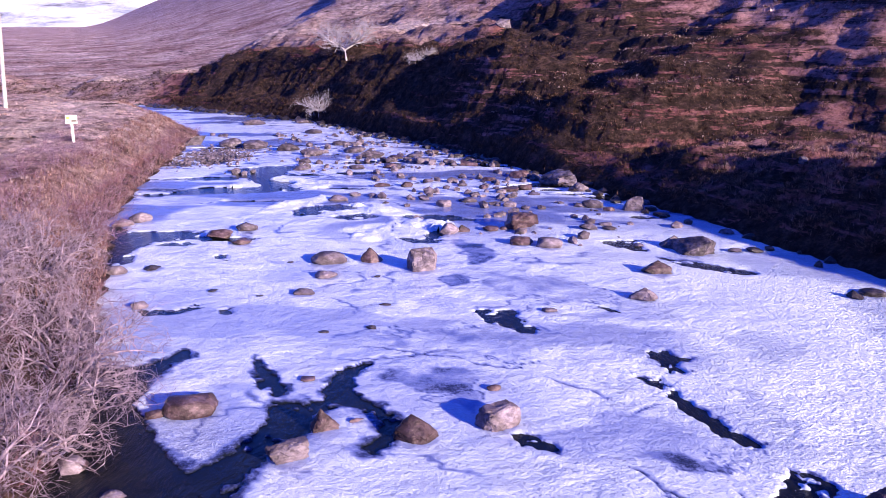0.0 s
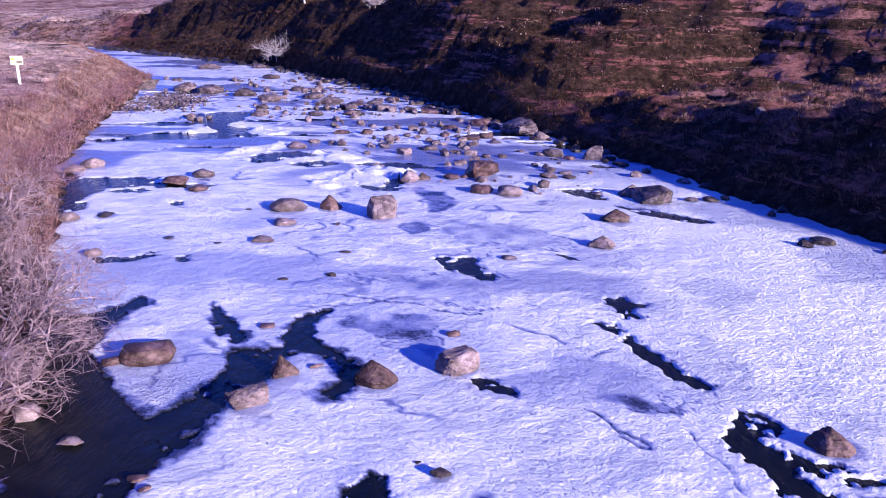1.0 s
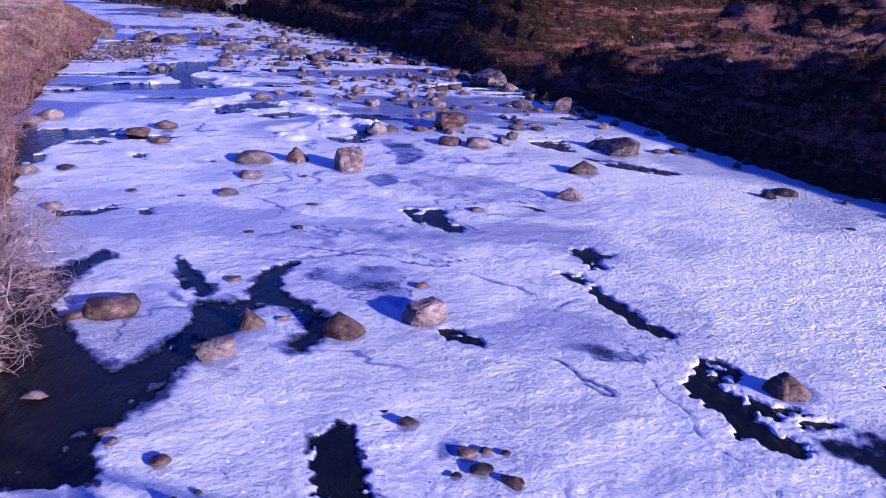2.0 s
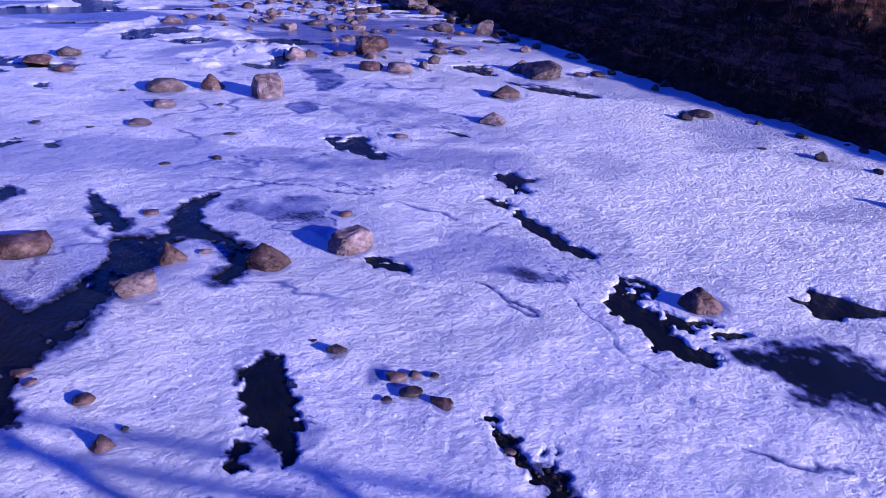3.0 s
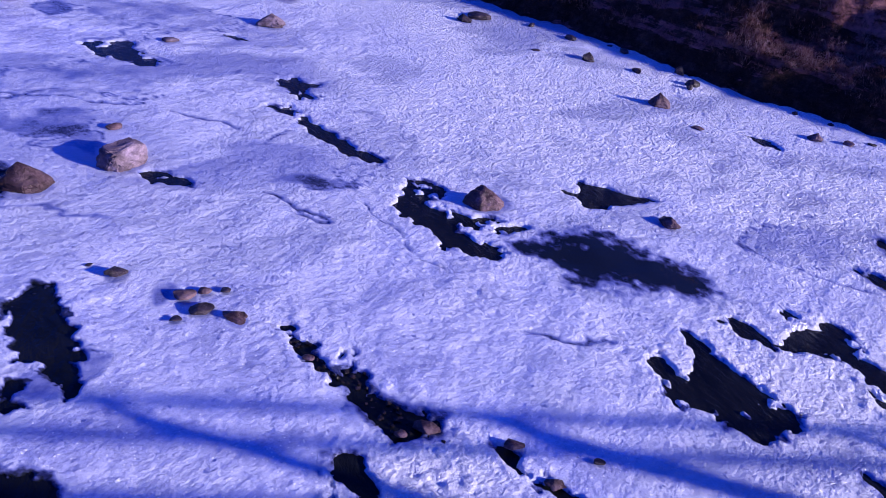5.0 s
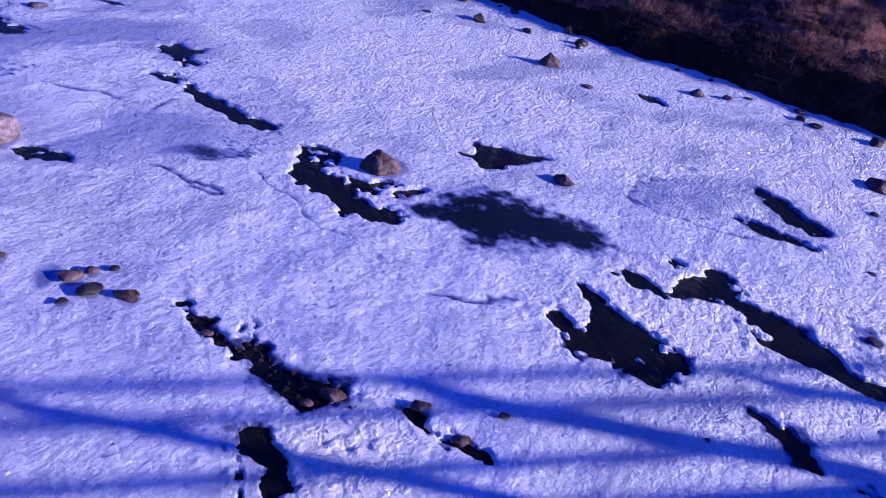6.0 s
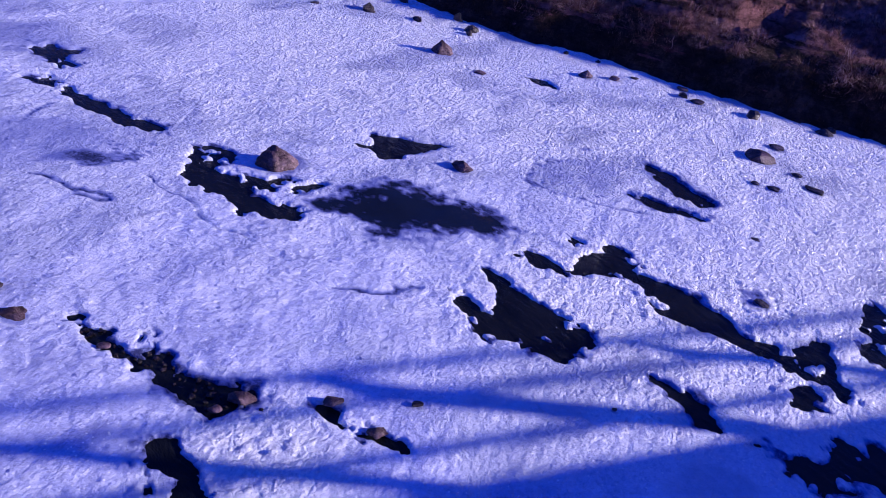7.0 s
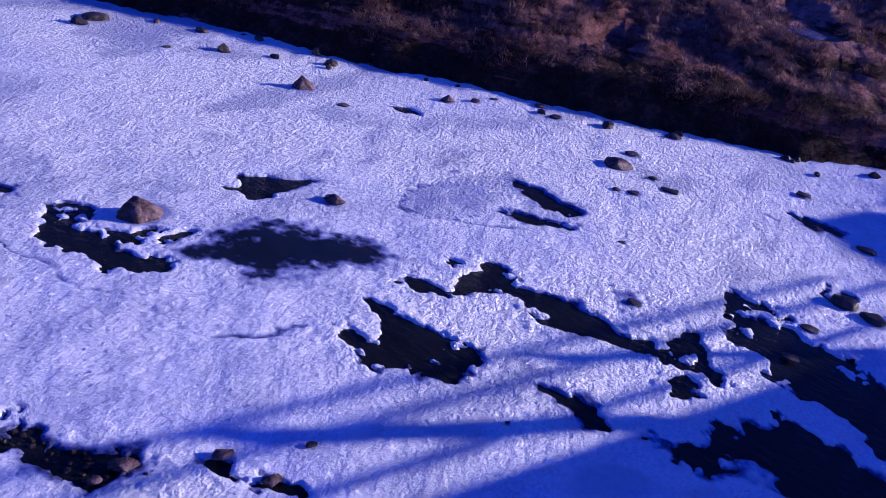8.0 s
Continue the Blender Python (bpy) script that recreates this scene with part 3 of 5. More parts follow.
thin(1.0, 0.6, (4.90, 6.66), (5.28, 6.61), (5.91, 6.51), (6.24, 6.23), (6.34, 5.90), (6.65, 5.49), (6.70, 5.17), (6.40, 5.05), (6.17, 5.26), (5.99, 5.47), (5.36, 5.55), (5.20, 5.77), (5.00, 6.20))
thin(0.34, 0.3, (8.05, 6.31), (9.15, 6.25), (9.90, 5.60), (9.24, 5.20), (8.55, 4.95), (7.82, 5.38), (7.75, 5.93))
thin(0.33, 0.4, (2.25, 9.94), (2.81, 9.50), (3.44, 8.63), (2.89, 8.48), (2.27, 8.81), (2.07, 9.26))
thin(0.35, 0.4, (4.23, 23.75), (4.82, 23.59), (6.01, 22.77), (5.10, 22.46))
thin(0.3, 0.8, (-10.99, 28.05), (-7.34, 27.47), (-7.19, 25.39), (-9.30, 24.01), (-10.62, 24.64))
thin(0.45, 0.25, (0.13, 10.56), (0.56, 10.86), (0.52, 9.85), (0.13, 10.29), (-0.20, 10.56))
thin(0.45, 0.12, (0.72, 6.95), (0.92, 7.0), (0.98, 6.8), (0.82, 6.62), (0.66, 6.55), (0.64, 6.75))
thin(0.45, 0.15, (-0.04, 6.07), (0.22, 5.94), (0.15, 5.63), (-0.06, 5.51), (-0.45, 5.58), (-0.50, 5.94))
crack((3.10, 8.40), (3.43, 7.77), (3.51, 7.49), (3.56, 6.63), (3.76, 6.14), (4.06, 5.81), (4.18, 5.32), (4.62, 4.89), (4.85, 4.53))
crack((-1.80, 12.65), (-0.42, 12.24), (0.61, 11.95), (1.22, 11.49), (1.69, 11.02), (2.24, 10.70), (2.35, 10.19), (2.67, 10.02), (3.09, 10.29))
crack((-3.11, 12.84), (-1.71, 11.95), (0.15, 12.45))
crack((2.48, 8.64), (2.45, 7.92), (2.79, 7.60))
crack((2.46, 8.59), (2.40, 8.12), (2.79, 7.67))
crack((8.01, 6.27), (7.88, 5.63), (8.02, 5.14), (8.65, 4.63))
crack((-3.51, 25.88), (-1.49, 24.01), (-0.91, 22.77), (-1.49, 21.30))
ledge((-3.48, 24.28), (-2.64, 24.82), (-1.49, 23.93), (-0.92, 22.93))
ledge((-2.30, 21.43), (-1.53, 21.86), (-0.98, 22.31), (-0.23, 21.86))
ledge((-6.71, 30.18), (-5.29, 29.65), (-4.70, 28.64))
ledge((-5.45, 24.28), (-4.75, 25.39), (-3.93, 26.18))
ledge((-7.43, 28.64), (-6.60, 29.65))
ledge((-2.06, 20.62), (-1.01, 21.16), (-0.07, 22.16))


def build_ice():
    """A frozen sheet over the whole river with real leads through it, its cells growing with the distance from the bridge."""
    na, nr = 670, 960
    a = np.linspace(radians(-13), radians(126), na)
    r = 3.2 * (100 / 3.2) ** np.linspace(0, 1, nr)
    a, r = np.meshgrid(a, r)
    x, y = (r * np.cos(a)).ravel(), (-1.3 + r * np.sin(a)).ravel()
    cell = r.ravel() * 0.0035
    d, inside = segments(x, y, RIVER, True)
    shore = np.where(inside, -d, d)
    live = shore < 1.6
    gap = np.full(x.shape, 9.0)
    wob = 0.13 * (np.abs(fbm(x, y, 1.9, 3, 71)) - 0.22) + 0.05 * (np.abs(fbm(x, y, 5.5, 3, 73)) - 0.2) + 0.1 * fbm(x, y, 9, 4, 75)
    for pts in LEADS:
        p = np.array(pts)
        (x0, y0), (x1, y1) = p.min(0) - 1.2, p.max(0) + 1.2
        k = np.flatnonzero(live & (x > x0) & (x < x1) & (y > y0) & (y < y1))
        e, hole = segments(x[k], y[k], pts, True)
        gap[k] = np.minimum(gap[k], np.where(hole, -e, e))
    rough_water = smoothstep(19, 27, y) * smoothstep(46, 36, y)
    gap = np.minimum(gap, 3.0 * (0.6 - 0.3 * rough_water - fbm(x * 0.55, y * 1.5, 0.55, 4, 77)) + 5 * (rough_water < 0.02))
    edge = gap + np.where(gap < 1.2, wob + smoothstep(7.5, 9.0, x) * smoothstep(4, 3, y) * (0.4 * fbm(x, y, 1.6, 4, 78) + 0.5 * (np.abs(fbm(x, y, 2.6, 4, 80)) - 0.2)) + smoothstep(14, 24, y) * 0.3 * fbm(x * 0.6, y * 1.2, 1.1, 4, 79), 0)
    floe = fbm(x, y, 3.2, 4, 301)
    edge = np.where(gap < 0.02, np.maximum(edge, 0.35 * (floe - 0.33 + 0.17 * smoothstep(8.2, 9.2, x) * smoothstep(3.5, 2.5, y)) - 0.5 * np.maximum(-gap - 0.12, 0)), edge)
    clear = 0.3 * smoothstep(0.05, 0.35, fbm(x, y, 0.2, 4, 81) - 0.1 * smoothstep(5, 10, x)) * smoothstep(6, 11, y)
    clear = np.maximum(clear, 0.52 * smoothstep(0.06, 0.26, fbm(x * 0.6, y * 1.2, 0.32, 4, 84)) * smoothstep(17, 24, y))
    clear = np.maximum(clear, 0.37 * smoothstep(-0.12, 0.14, fbm(x * 0.7, y * 1.3, 0.5, 5, 86)) * smoothstep(7.5, 9.5, y) * smoothstep(18, 14, y) * smoothstep(5.2, 3.6, x))
    clear = np.maximum(clear, 0.34 * smoothstep(0.36, 0.55, fbm(x * 0.7, y * 1.4, 2.6, 4, 88)) * smoothstep(9, 11, y) * smoothstep(2, 0, x))
    clear = np.maximum(clear, 0.2 * smoothstep(0.12, 0.4, fbm(x * 0.8, y * 1.2, 0.9, 4, 82)))
    for strength, soft, pts in THIN:
        p = np.array(pts)
        (x0, y0), (x1, y1) = p.min(0) - 3 * soft, p.max(0) + 3 * soft
        k = np.flatnonzero(live & (x > x0) & (x < x1) & (y > y0) & (y < y1))
        e, hole = segments(x[k], y[k], pts, True)
        e = np.where(hole, -e, e) + (0.9 if strength < 0.9 else 0.6) * soft * fbm(x[k], y[k], 1.8, 4, 91) + 0.5 * soft * fbm(x[k], y[k], 9.0, 3, 93)
        clear[k] = np.maximum(clear[k], strength * (1.0 if strength > 0.9 else 0.9 + 0.55 * fbm(x[k], y[k], 2.4, 4, 97)) * smoothstep(0.6 * soft, -0.6 * soft, e))
        rim = 0.62 * smoothstep(0.0, 0.25, fbm(x[k], y[k], 1.1, 3, 95)) * np.exp(-((e / (0.02 + 0.6 * cell[k])) ** 2))
        clear[k] = np.maximum(clear[k], rim * (strength < 0.8))
    slush = np.maximum(-0.02 + (0.1 * smoothstep(4.0, 2.5, x) + 0.2 * smoothstep(0.5, -0.5, x) * smoothstep(6.6, 8.4, y)) * smoothstep(15, 11, y) + 0.45 * fbm(x, y, 0.7, 3, 85), 0.006)
    clear = np.maximum(clear, (0.62 + 0.08 * smoothstep(1, -0.5, x)) * smoothstep(1.0, 0.0, (np.maximum(edge, 0) + 0.11 * fbm(x, y, 6, 4, 87)) / slush))
    for cx, cy, reach in WET_STONES:
        k = np.flatnonzero(live & (np.abs(x - cx) < 2.5 * reach) & (np.abs(y - cy) < 2.5 * reach))
        e = np.hypot(x[k] - cx, y[k] - cy + 0.15 * reach) / reach + 0.5 * fbm(x[k], y[k], 2.6, 4, 145)
        clear[k] = np.maximum(clear[k], 0.42 * smoothstep(1.35, 0.85, e))
    wall = smoothstep(1.0, -0.5, x) * smoothstep(16, 11, y)
    clear = np.maximum(clear, 0.95 * wall * smoothstep(0.03 + 1.2 * cell, 0.0, edge))
    calm = 0.25 + 0.75 * smoothstep(0.0, 0.5, edge)
    z = 0.012 + calm * (0.045 * fbm(x, y, 0.55, 3, 101) + (0.014 + 0.012 * smoothstep(10, 7, y)) * fbm(x * 0.6, y, 2.0, 3, 103))
    sugar = 0.17 + 0.22 * smoothstep(3, 5.5, x) * smoothstep(6.5, 9.5, y) + 0.25 * np.clip(fbm(x, y, 0.3, 3, 107) * 2.5, -0.6, 1)
    for cx, cy, wide in ((8.5, 10.5, 4.0), (6.5, 3.0, 1.6), (12.5, 5.0, 2.8), (8.0, 2.2, 1.5), (10.0, 6.5, 2.2), (9.5, 16.0, 4.0), (2.4, 3.6, 0.6), (-2.9, 9.2, 0.6), (10.5, 2.5, 1.6)):
        sugar = np.maximum(sugar, 0.9 * np.exp(-((x - cx) ** 2 + (y - cy) ** 2) / (2 * wide * wide)) + 0.15 * fbm(x, y, 0.8, 3, 109))
    z = z + (0.006 + 0.019 * sugar * sugar) * fbm(x, y, 14.0, 3, 105) * (1 - np.clip(clear * 1.6, 0, 1))
    z = z + 0.035 * np.abs(fbm(x, y, 4.5, 3, 141)) * np.exp(-np.maximum(edge - 0.02, 0) / 0.25) * smoothstep(9, 6, y) * smoothstep(0.5, 0.2, clear)
    plate = fbm(x * 0.8, y * 1.15, 0.36, 5, 111)
    for level, side in ((-0.16, 1), (0.02, -1), (0.2, 1)):
        e = (plate - level) / 0.5
        part_open = smoothstep(0.05, 0.35, fbm(x, y, 0.6, 3, 117 + side)) * smoothstep(6, 3, x) * smoothstep(6, 9, y)
        line = part_open * np.exp(-((e / (0.018 + 0.8 * cell)) ** 2))
        clear = np.maximum(clear, 0.55 * line)
        step = part_open * np.exp(-np.maximum(e * side, 0) / 0.35) * (e * side > 0)
        clear = np.maximum(clear, 0.13 * step)
        z = z - 0.008 * step
    for pts in LEDGES:
        p = np.array(pts)
        (x0, y0), (x1, y1) = p.min(0) - 1.5, p.max(0) + 1.5
        k = np.flatnonzero(live & (x > x0) & (x < x1) & (y > y0) & (y < y1))
        e = segments(x[k], y[k], pts, False)[0] + 0.35 * fbm(x[k], y[k], 0.9, 3, 131)
        block = smoothstep(0.0, 0.07, fbm(x[k], y[k], 1.4, 2, 133)) + 0.5 * smoothstep(0.0, 0.06, fbm(x[k], y[k], 3.0, 2, 135))
        z[k] += 0.055 * smoothstep(0.5, 0.42, e) * block
        clear[k] *= 1 - smoothstep(0.6, 0.3, e)
    for pts in CRACKS:
        p = np.array(pts)
        (x0, y0), (x1, y1) = p.min(0) - 0.6, p.max(0) + 0.6
        k = np.flatnonzero(live & (x > x0) & (x < x1) & (y > y0) & (y < y1))
        e = segments(x[k] + 0.35 * fbm(x[k], y[k], 1.6, 4, 121), y[k] + 0.35 * fbm(x[k], y[k], 1.6, 4, 123), pts, False)[0]
        open_ = smoothstep(-0.32, 0.1, fbm(x[k], y[k], 1.3, 3, 127))
        z[k] -= 0.02 * open_ * np.exp(-((e / 0.02) ** 2)) - 0.012 * smoothstep(0.0, 0.05, e) * np.exp(-np.maximum(e, 0) / 0.4)
        clear[k] = np.maximum(clear[k], 0.64 * open_ * np.exp(-((e / (0.016 + 0.55 * cell[k])) ** 2)))
    z = np.maximum(z, -0.006)
    z = np.where(edge > 0, z - (z + 0.03) * np.exp(-np.maximum(edge, 0) / 0.015), -0.03 + np.maximum(edge, -0.3))
    keep = live & (edge > -0.05 - cell)
    verts, faces, used = trimmed(np.stack([x, y, z], 1), grid_faces(na, nr, keep))
    me = raw_mesh("river_ice", verts, faces, True)
    layer = me.attributes.new("clear", "FLOAT", "POINT")
    layer.data.foreach_set("value", clear[used].astype(np.float32))
    layer = me.attributes.new("coarse", "FLOAT", "POINT")
    layer.data.foreach_set("value", np.clip(sugar, 0, 1)[used].astype(np.float32))
    tagged(mesh_part("river_ice", me, ICE), "frosted white river ice broken by dark open leads", "ice", kind="structure")


def build_downstream_ice():
    """The rest of the frozen river, under and behind the bridge, in wide cells."""
    x, y = np.meshgrid(np.arange(-5.2, 24.3, 0.25), np.arange(-60, 12, 0.25))
    x, y = x.ravel(), y.ravel()
    d, inside = segments(x, y, RIVER, True)
    a, r = np.degrees(np.arctan2(y + 1.3, x)), np.hypot(x, y + 1.3)
    keep = (np.where(inside, -d, d) < 0.6) & ((r < 3.9) | (a < -9.5) | (a > 120))
    z = -0.009 + 0.004 * fbm(x, y, 0.5, 3, 101)
    verts, faces, _ = trimmed(np.stack([x, y, z], 1), grid_faces(118, 288, keep))
    me = raw_mesh("river_ice", verts, faces, True)
    layer = me.attributes.new("coarse", "FLOAT", "POINT")
    layer.data.foreach_set("value", np.full(len(verts), 0.3, np.float32))
    tagged(mesh_part("river_ice", me, ICE), "frosted river ice below the footbridge", "ice", kind="structure")



# ---- stones ----
count = [0]
WET_STONES = []   # where melt has darkened the ice round a stone: x, y, reach


def stone(x, y, w, d, h, turn, shape, colour):
    """One stone, frozen in: w across, d deep, h above the ice. A hull of random corners, worn at its edges."""
    count[0] += 1
    rng = random.Random(count[0] * 7 + 3)
    bm = bmesh.new()
    shift = Vector((rng.uniform(-40, 40), rng.uniform(-40, 40), rng.uniform(-40, 40)))
    if shape == "r":
        bmesh.ops.create_icosphere(bm, subdivisions=4 if w > 0.4 else 3, radius=1)
        flats = [(Vector((rng.gauss(0, 1), rng.gauss(0, 1), rng.gauss(0.35, 0.6))).normalized(), rng.uniform(0.55, 0.86) if w < 0.7 else rng.uniform(0.68, 0.93)) for _ in range(9)]
        for v in bm.verts:
            p = v.co / (abs(v.co.x) ** 2.3 + abs(v.co.y) ** 2.3 + abs(v.co.z) ** 2.3) ** (1 / 2.3)
            for n, at in flats:
                p = p - n * max(p.dot(n) - at, 0) * 0.9
            v.co = p
    else:
        if shape == "b":   # a block: jittered corners of a box
            for i in range(8):
                bm.verts.new([(1 if i >> k & 1 else -1) * rng.uniform(0.35, 0.82) * (0.8 if i & 4 and k < 2 else 1) for k in range(3)])
        if shape == "k":   # a peaked stone: an uneven foot and one summit
            for i in range(7):
                a = math.tau * (i + rng.uniform(-0.3, 0.3)) / 7
                for top, reach in ((-1, 1.0), (rng.uniform(-0.45, 0.0), rng.uniform(0.8, 1.0))):
                    bm.verts.new((math.cos(a) * reach, math.sin(a) * reach, top))
            bm.verts.new((-0.2, 0.1, 1.0)), bm.verts.new((0.05, -0.1, 0.85)), bm.verts.new((-0.3, -0.15, 0.72))
        power, corners = {"k": (2, 0), "c": (3.2, 13), "b": (2.7, 11), "a": (2.6, 13), "f": (7.0, 14)}[shape]
        for _ in range(corners):
            p = Vector((rng.gauss(0, 1), rng.gauss(0, 1), rng.gauss(0, 1)))
            p /= (abs(p.x) ** power + abs(p.y) ** power + abs(p.z) ** power) ** (1 / power)
            p *= rng.uniform(0.86, 1.0)
            if shape == "a":
                p = Vector((p.x * (1.1 - 0.6 * max(p.z, -0.3)), p.y * (1.1 - 0.5 * max(p.z, -0.3)), p.z * (0.38 if p.z > 0 else 1)))
            bm.verts.new(p)
        if shape == "a":
            bm.verts.new((rng.uniform(-0.3, 0.15), rng.uniform(-0.1, 0.2), 1.05))
        hull = bmesh.ops.convex_hull(bm, input=bm.verts)
        bmesh.ops.delete(bm, geom=[g for g in hull["geom_interior"] if isinstance(g, bmesh.types.BMVert)], context="VERTS")
        bmesh.ops.dissolve_limit(bm, angle_limit=radians(9), verts=bm.verts, edges=bm.edges)
        bmesh.ops.bevel(bm, geom=list(bm.edges), offset=0.045 if shape == "b" else 0.025, segments=2, affect="EDGES", clamp_overlap=True)
        bmesh.ops.triangulate(bm, faces=bm.faces)
        if w > 0.15:
            for _ in range(4 if w > 0.4 else 3):
                bmesh.ops.subdivide_edges(bm, edges=[e for e in bm.edges if e.calc_length() > 0.13], cuts=1)
                bmesh.ops.triangulate(bm, faces=bm.faces)
    rugged = {"c": 1.3, "k": 1.0, "r": 0.8, "b": 1.0, "a": 1.4, "f": 1.0}[shape]
    for v in bm.verts:
        p = v.co.copy()
        chip = max(noise.noise(p * 2.6 - shift) - 0.12, 0)   # flakes broken off the faces
        v.co = p * (1 + 0.09 * noise.noise(p * 1.3 + shift) + rugged * (0.05 * noise.noise(p * 4.0 + shift) + 0.03 * noise.noise(p * 9 + shift) - 0.16 * chip))
        seam = abs(noise.noise(p * 1.7 + shift * 0.5))
        v.co *= 1 - 0.07 * rugged * max(0, 1 - seam / 0.07)   # weathered cracks
    h *= 0.52 if w < 0.3 else 0.82 if shape == "r" else 0.92
    lo, hi = [[f(v.co[i] for v in bm.verts) for i in range(3)] for f in (min, max)]
    size, sunk = (w, d, h * 1.4), -0.4 * h
    for v in bm.verts:
        v.co = [((v.co[i] - lo[i]) / (hi[i] - lo[i]) - (0.5, 0.5, 0)[i]) * size[i] for i in range(3)]
    for f in bm.faces:
        f.smooth = True
    WET_STONES.append((x, y, 0.27 * (w + d)))
    name = "boulder" if w > 0.45 else "stone"
    ob = part(name, bm, STONES[colour])
    ob.data.set_sharp_from_angle(angle=radians(70 if shape == "r" else 34))
    ob.matrix_world = pose(x, y, sunk + 0.02, 0, 0, turn)
    kind = {"c": "craggy", "k": "peaked", "r": "rounded", "b": "blocky", "a": "angular", "f": "flat slab-like"}[shape]
    tagged(ob, f"{STONE_WORDS[colour]} {kind} {name} frozen into the river ice", name, "stones in the river ice")
    return ob


# Stones frozen into the river: x, y, width, depth, height, turn, shape, colour
stone(-0.49, 17.46, 0.71, 0.61, 0.54, 2, 'b', 'p')
stone(-2.74, 18.11, 0.88, 0.66, 0.27, 9, 'r', 'p')
stone(-1.72, 18.17, 0.54, 0.43, 0.35, 5, 'k', 'b')
stone(-2.63, 16.87, 0.51, 0.38, 0.14, 9, 'r', 'p')
stone(-2.91, 15.58, 0.45, 0.34, 0.11, 11, 'r', 'p')
stone(-1.47, 16.80, 0.15, 0.11, 0.06, 5, 'r', 'd')
stone(-1.15, 14.79, 0.25, 0.19, 0.08, 4, 'r', 'd')
stone(-2.16, 13.27, 0.21, 0.16, 0.06, 9, 'r', 'd')
stone(-1.32, 13.47, 0.21, 0.17, 0.11, 6, 'a', 'd')
stone(-2.09, 11.18, 0.23, 0.17, 0.08, 11, 'r', 'b')
stone(-3.56, 10.11, 0.77, 0.58, 0.30, 19, 'r', 'b')
stone(-4.02, 9.96, 0.28, 0.21, 0.18, 22, 'r', 'b')
stone(-1.59, 9.65, 0.43, 0.35, 0.29, 9, 'a', 'b')
stone(-1.95, 8.82, 0.55, 0.33, 0.24, 12, 'f', 'p')
stone(-0.37, 9.42, 0.65, 0.52, 0.30, 2, 'k', 'b')
stone(0.77, 9.78, 0.64, 0.5, 0.27, 28, 'b', 'p')
stone(0.76, 10.83, 0.22, 0.17, 0.15, -4, 'r', 'b')
stone(-1.19, 9.81, 0.20, 0.12, 0.11, 7, 'f', 'b')
stone(-6.05, 20.58, 0.71, 0.53, 0.25, 16, 'r', 'b')
stone(-5.55, 21.55, 0.62, 0.47, 0.24, 14, 'r', 'g')
stone(-5.30, 19.91, 0.53, 0.40, 0.14, 15, 'r', 'b')
stone(-8.95, 22.58, 0.68, 0.51, 0.32, 22, 'r', 'p')
stone(-9.27, 22.05, 0.63, 0.47, 0.21, 23, 'r', 'p')
stone(-6.75, 17.43, 0.42, 0.33, 0.10, 21, 'a', 'd')
stone(-7.47, 17.09, 0.53, 0.40, 0.21, 24, 'r', 'p')
stone(-6.01, 14.67, 0.34, 0.25, 0.14, 22, 'r', 'p')
stone(-4.86, 15.74, 0.22, 0.17, 0.06, 17, 'r', 'd')
stone(-3.79, 15.38, 0.17, 0.13, 0.04, 14, 'r', 'd')
stone(-3.64, 17.98, 0.16, 0.12, 0.06, 11, 'r', 'd')
stone(-3.55, 25.90, 0.69, 0.52, 0.19, 8, 'r', 'p')
stone(-13.13, 41.33, 1.26, 0.75, 0.50, 18, 'f', 'g')
stone(-11.07, 40.67, 1.16, 0.87, 0.51, 15, 'r', 'g')
stone(-9.62, 40.02, 1.31, 0.98, 0.49, 14, 'r', 'g')
stone(-7.76, 39.09, 1.15, 0.87, 0.42, 11, 'r', 'g')
stone(-6.30, 37.40, 1.10, 0.82, 0.34, 10, 'r', 'p')
stone(-5.85, 38.05, 0.56, 0.42, 0.20, 9, 'r', 'g')
stone(-4.33, 38.23, 1.11, 0.84, 0.34, 6, 'r', 'g')
stone(-3.44, 36.72, 1.33, 1.07, 0.36, 5, 'a', 'g')
stone(-2.28, 33.32, 0.63, 0.47, 0.21, 4, 'r', 'b')
stone(-3.66, 33.01, 0.68, 0.51, 0.17, 6, 'r', 'g')
stone(-2.21, 36.13, 0.74, 0.55, 0.18, 3, 'r', 'b')
stone(-0.90, 34.33, 0.62, 0.53, 0.32, 2, 'b', 'g')
stone(-1.35, 36.51, 0.74, 0.56, 0.21, 2, 'r', 'g')
stone(-0.53, 38.10, 0.72, 0.54, 0.18, 1, 'r', 'b')
stone(-6.15, 34.63, 0.56, 0.42, 0.26, 10, 'r', 'g')
stone(-6.01, 32.70, 0.68, 0.51, 0.19, 10, 'r', 'g')
stone(-5.49, 41.26, 0.72, 0.54, 0.27, 8, 'r', 'g')
stone(-1.34, 28.54, 0.46, 0.35, 0.21, 3, 'r', 'b')
stone(-0.56, 29.53, 0.43, 0.32, 0.15, 1, 'r', 'g')
stone(-1.19, 30.01, 0.33, 0.25, 0.16, 2, 'r', 'g')
stone(-2.26, 28.60, 0.63, 0.47, 0.16, 5, 'r', 'b')
stone(-9.58, 53.55, 0.94, 0.71, 0.29, 10, 'r', 'g')
stone(-8.41, 54.23, 0.48, 0.36, 0.19, 9, 'r', 'g')
stone(-7.78, 47.16, 1.04, 0.78, 0.26, 9, 'r', 'g')
stone(-14.71, 65.50, 1.45, 1.09, 0.36, 13, 'r', 'g')
stone(-12.62, 52.55, 1.56, 1.17, 0.39, 14, 'r', 'g')
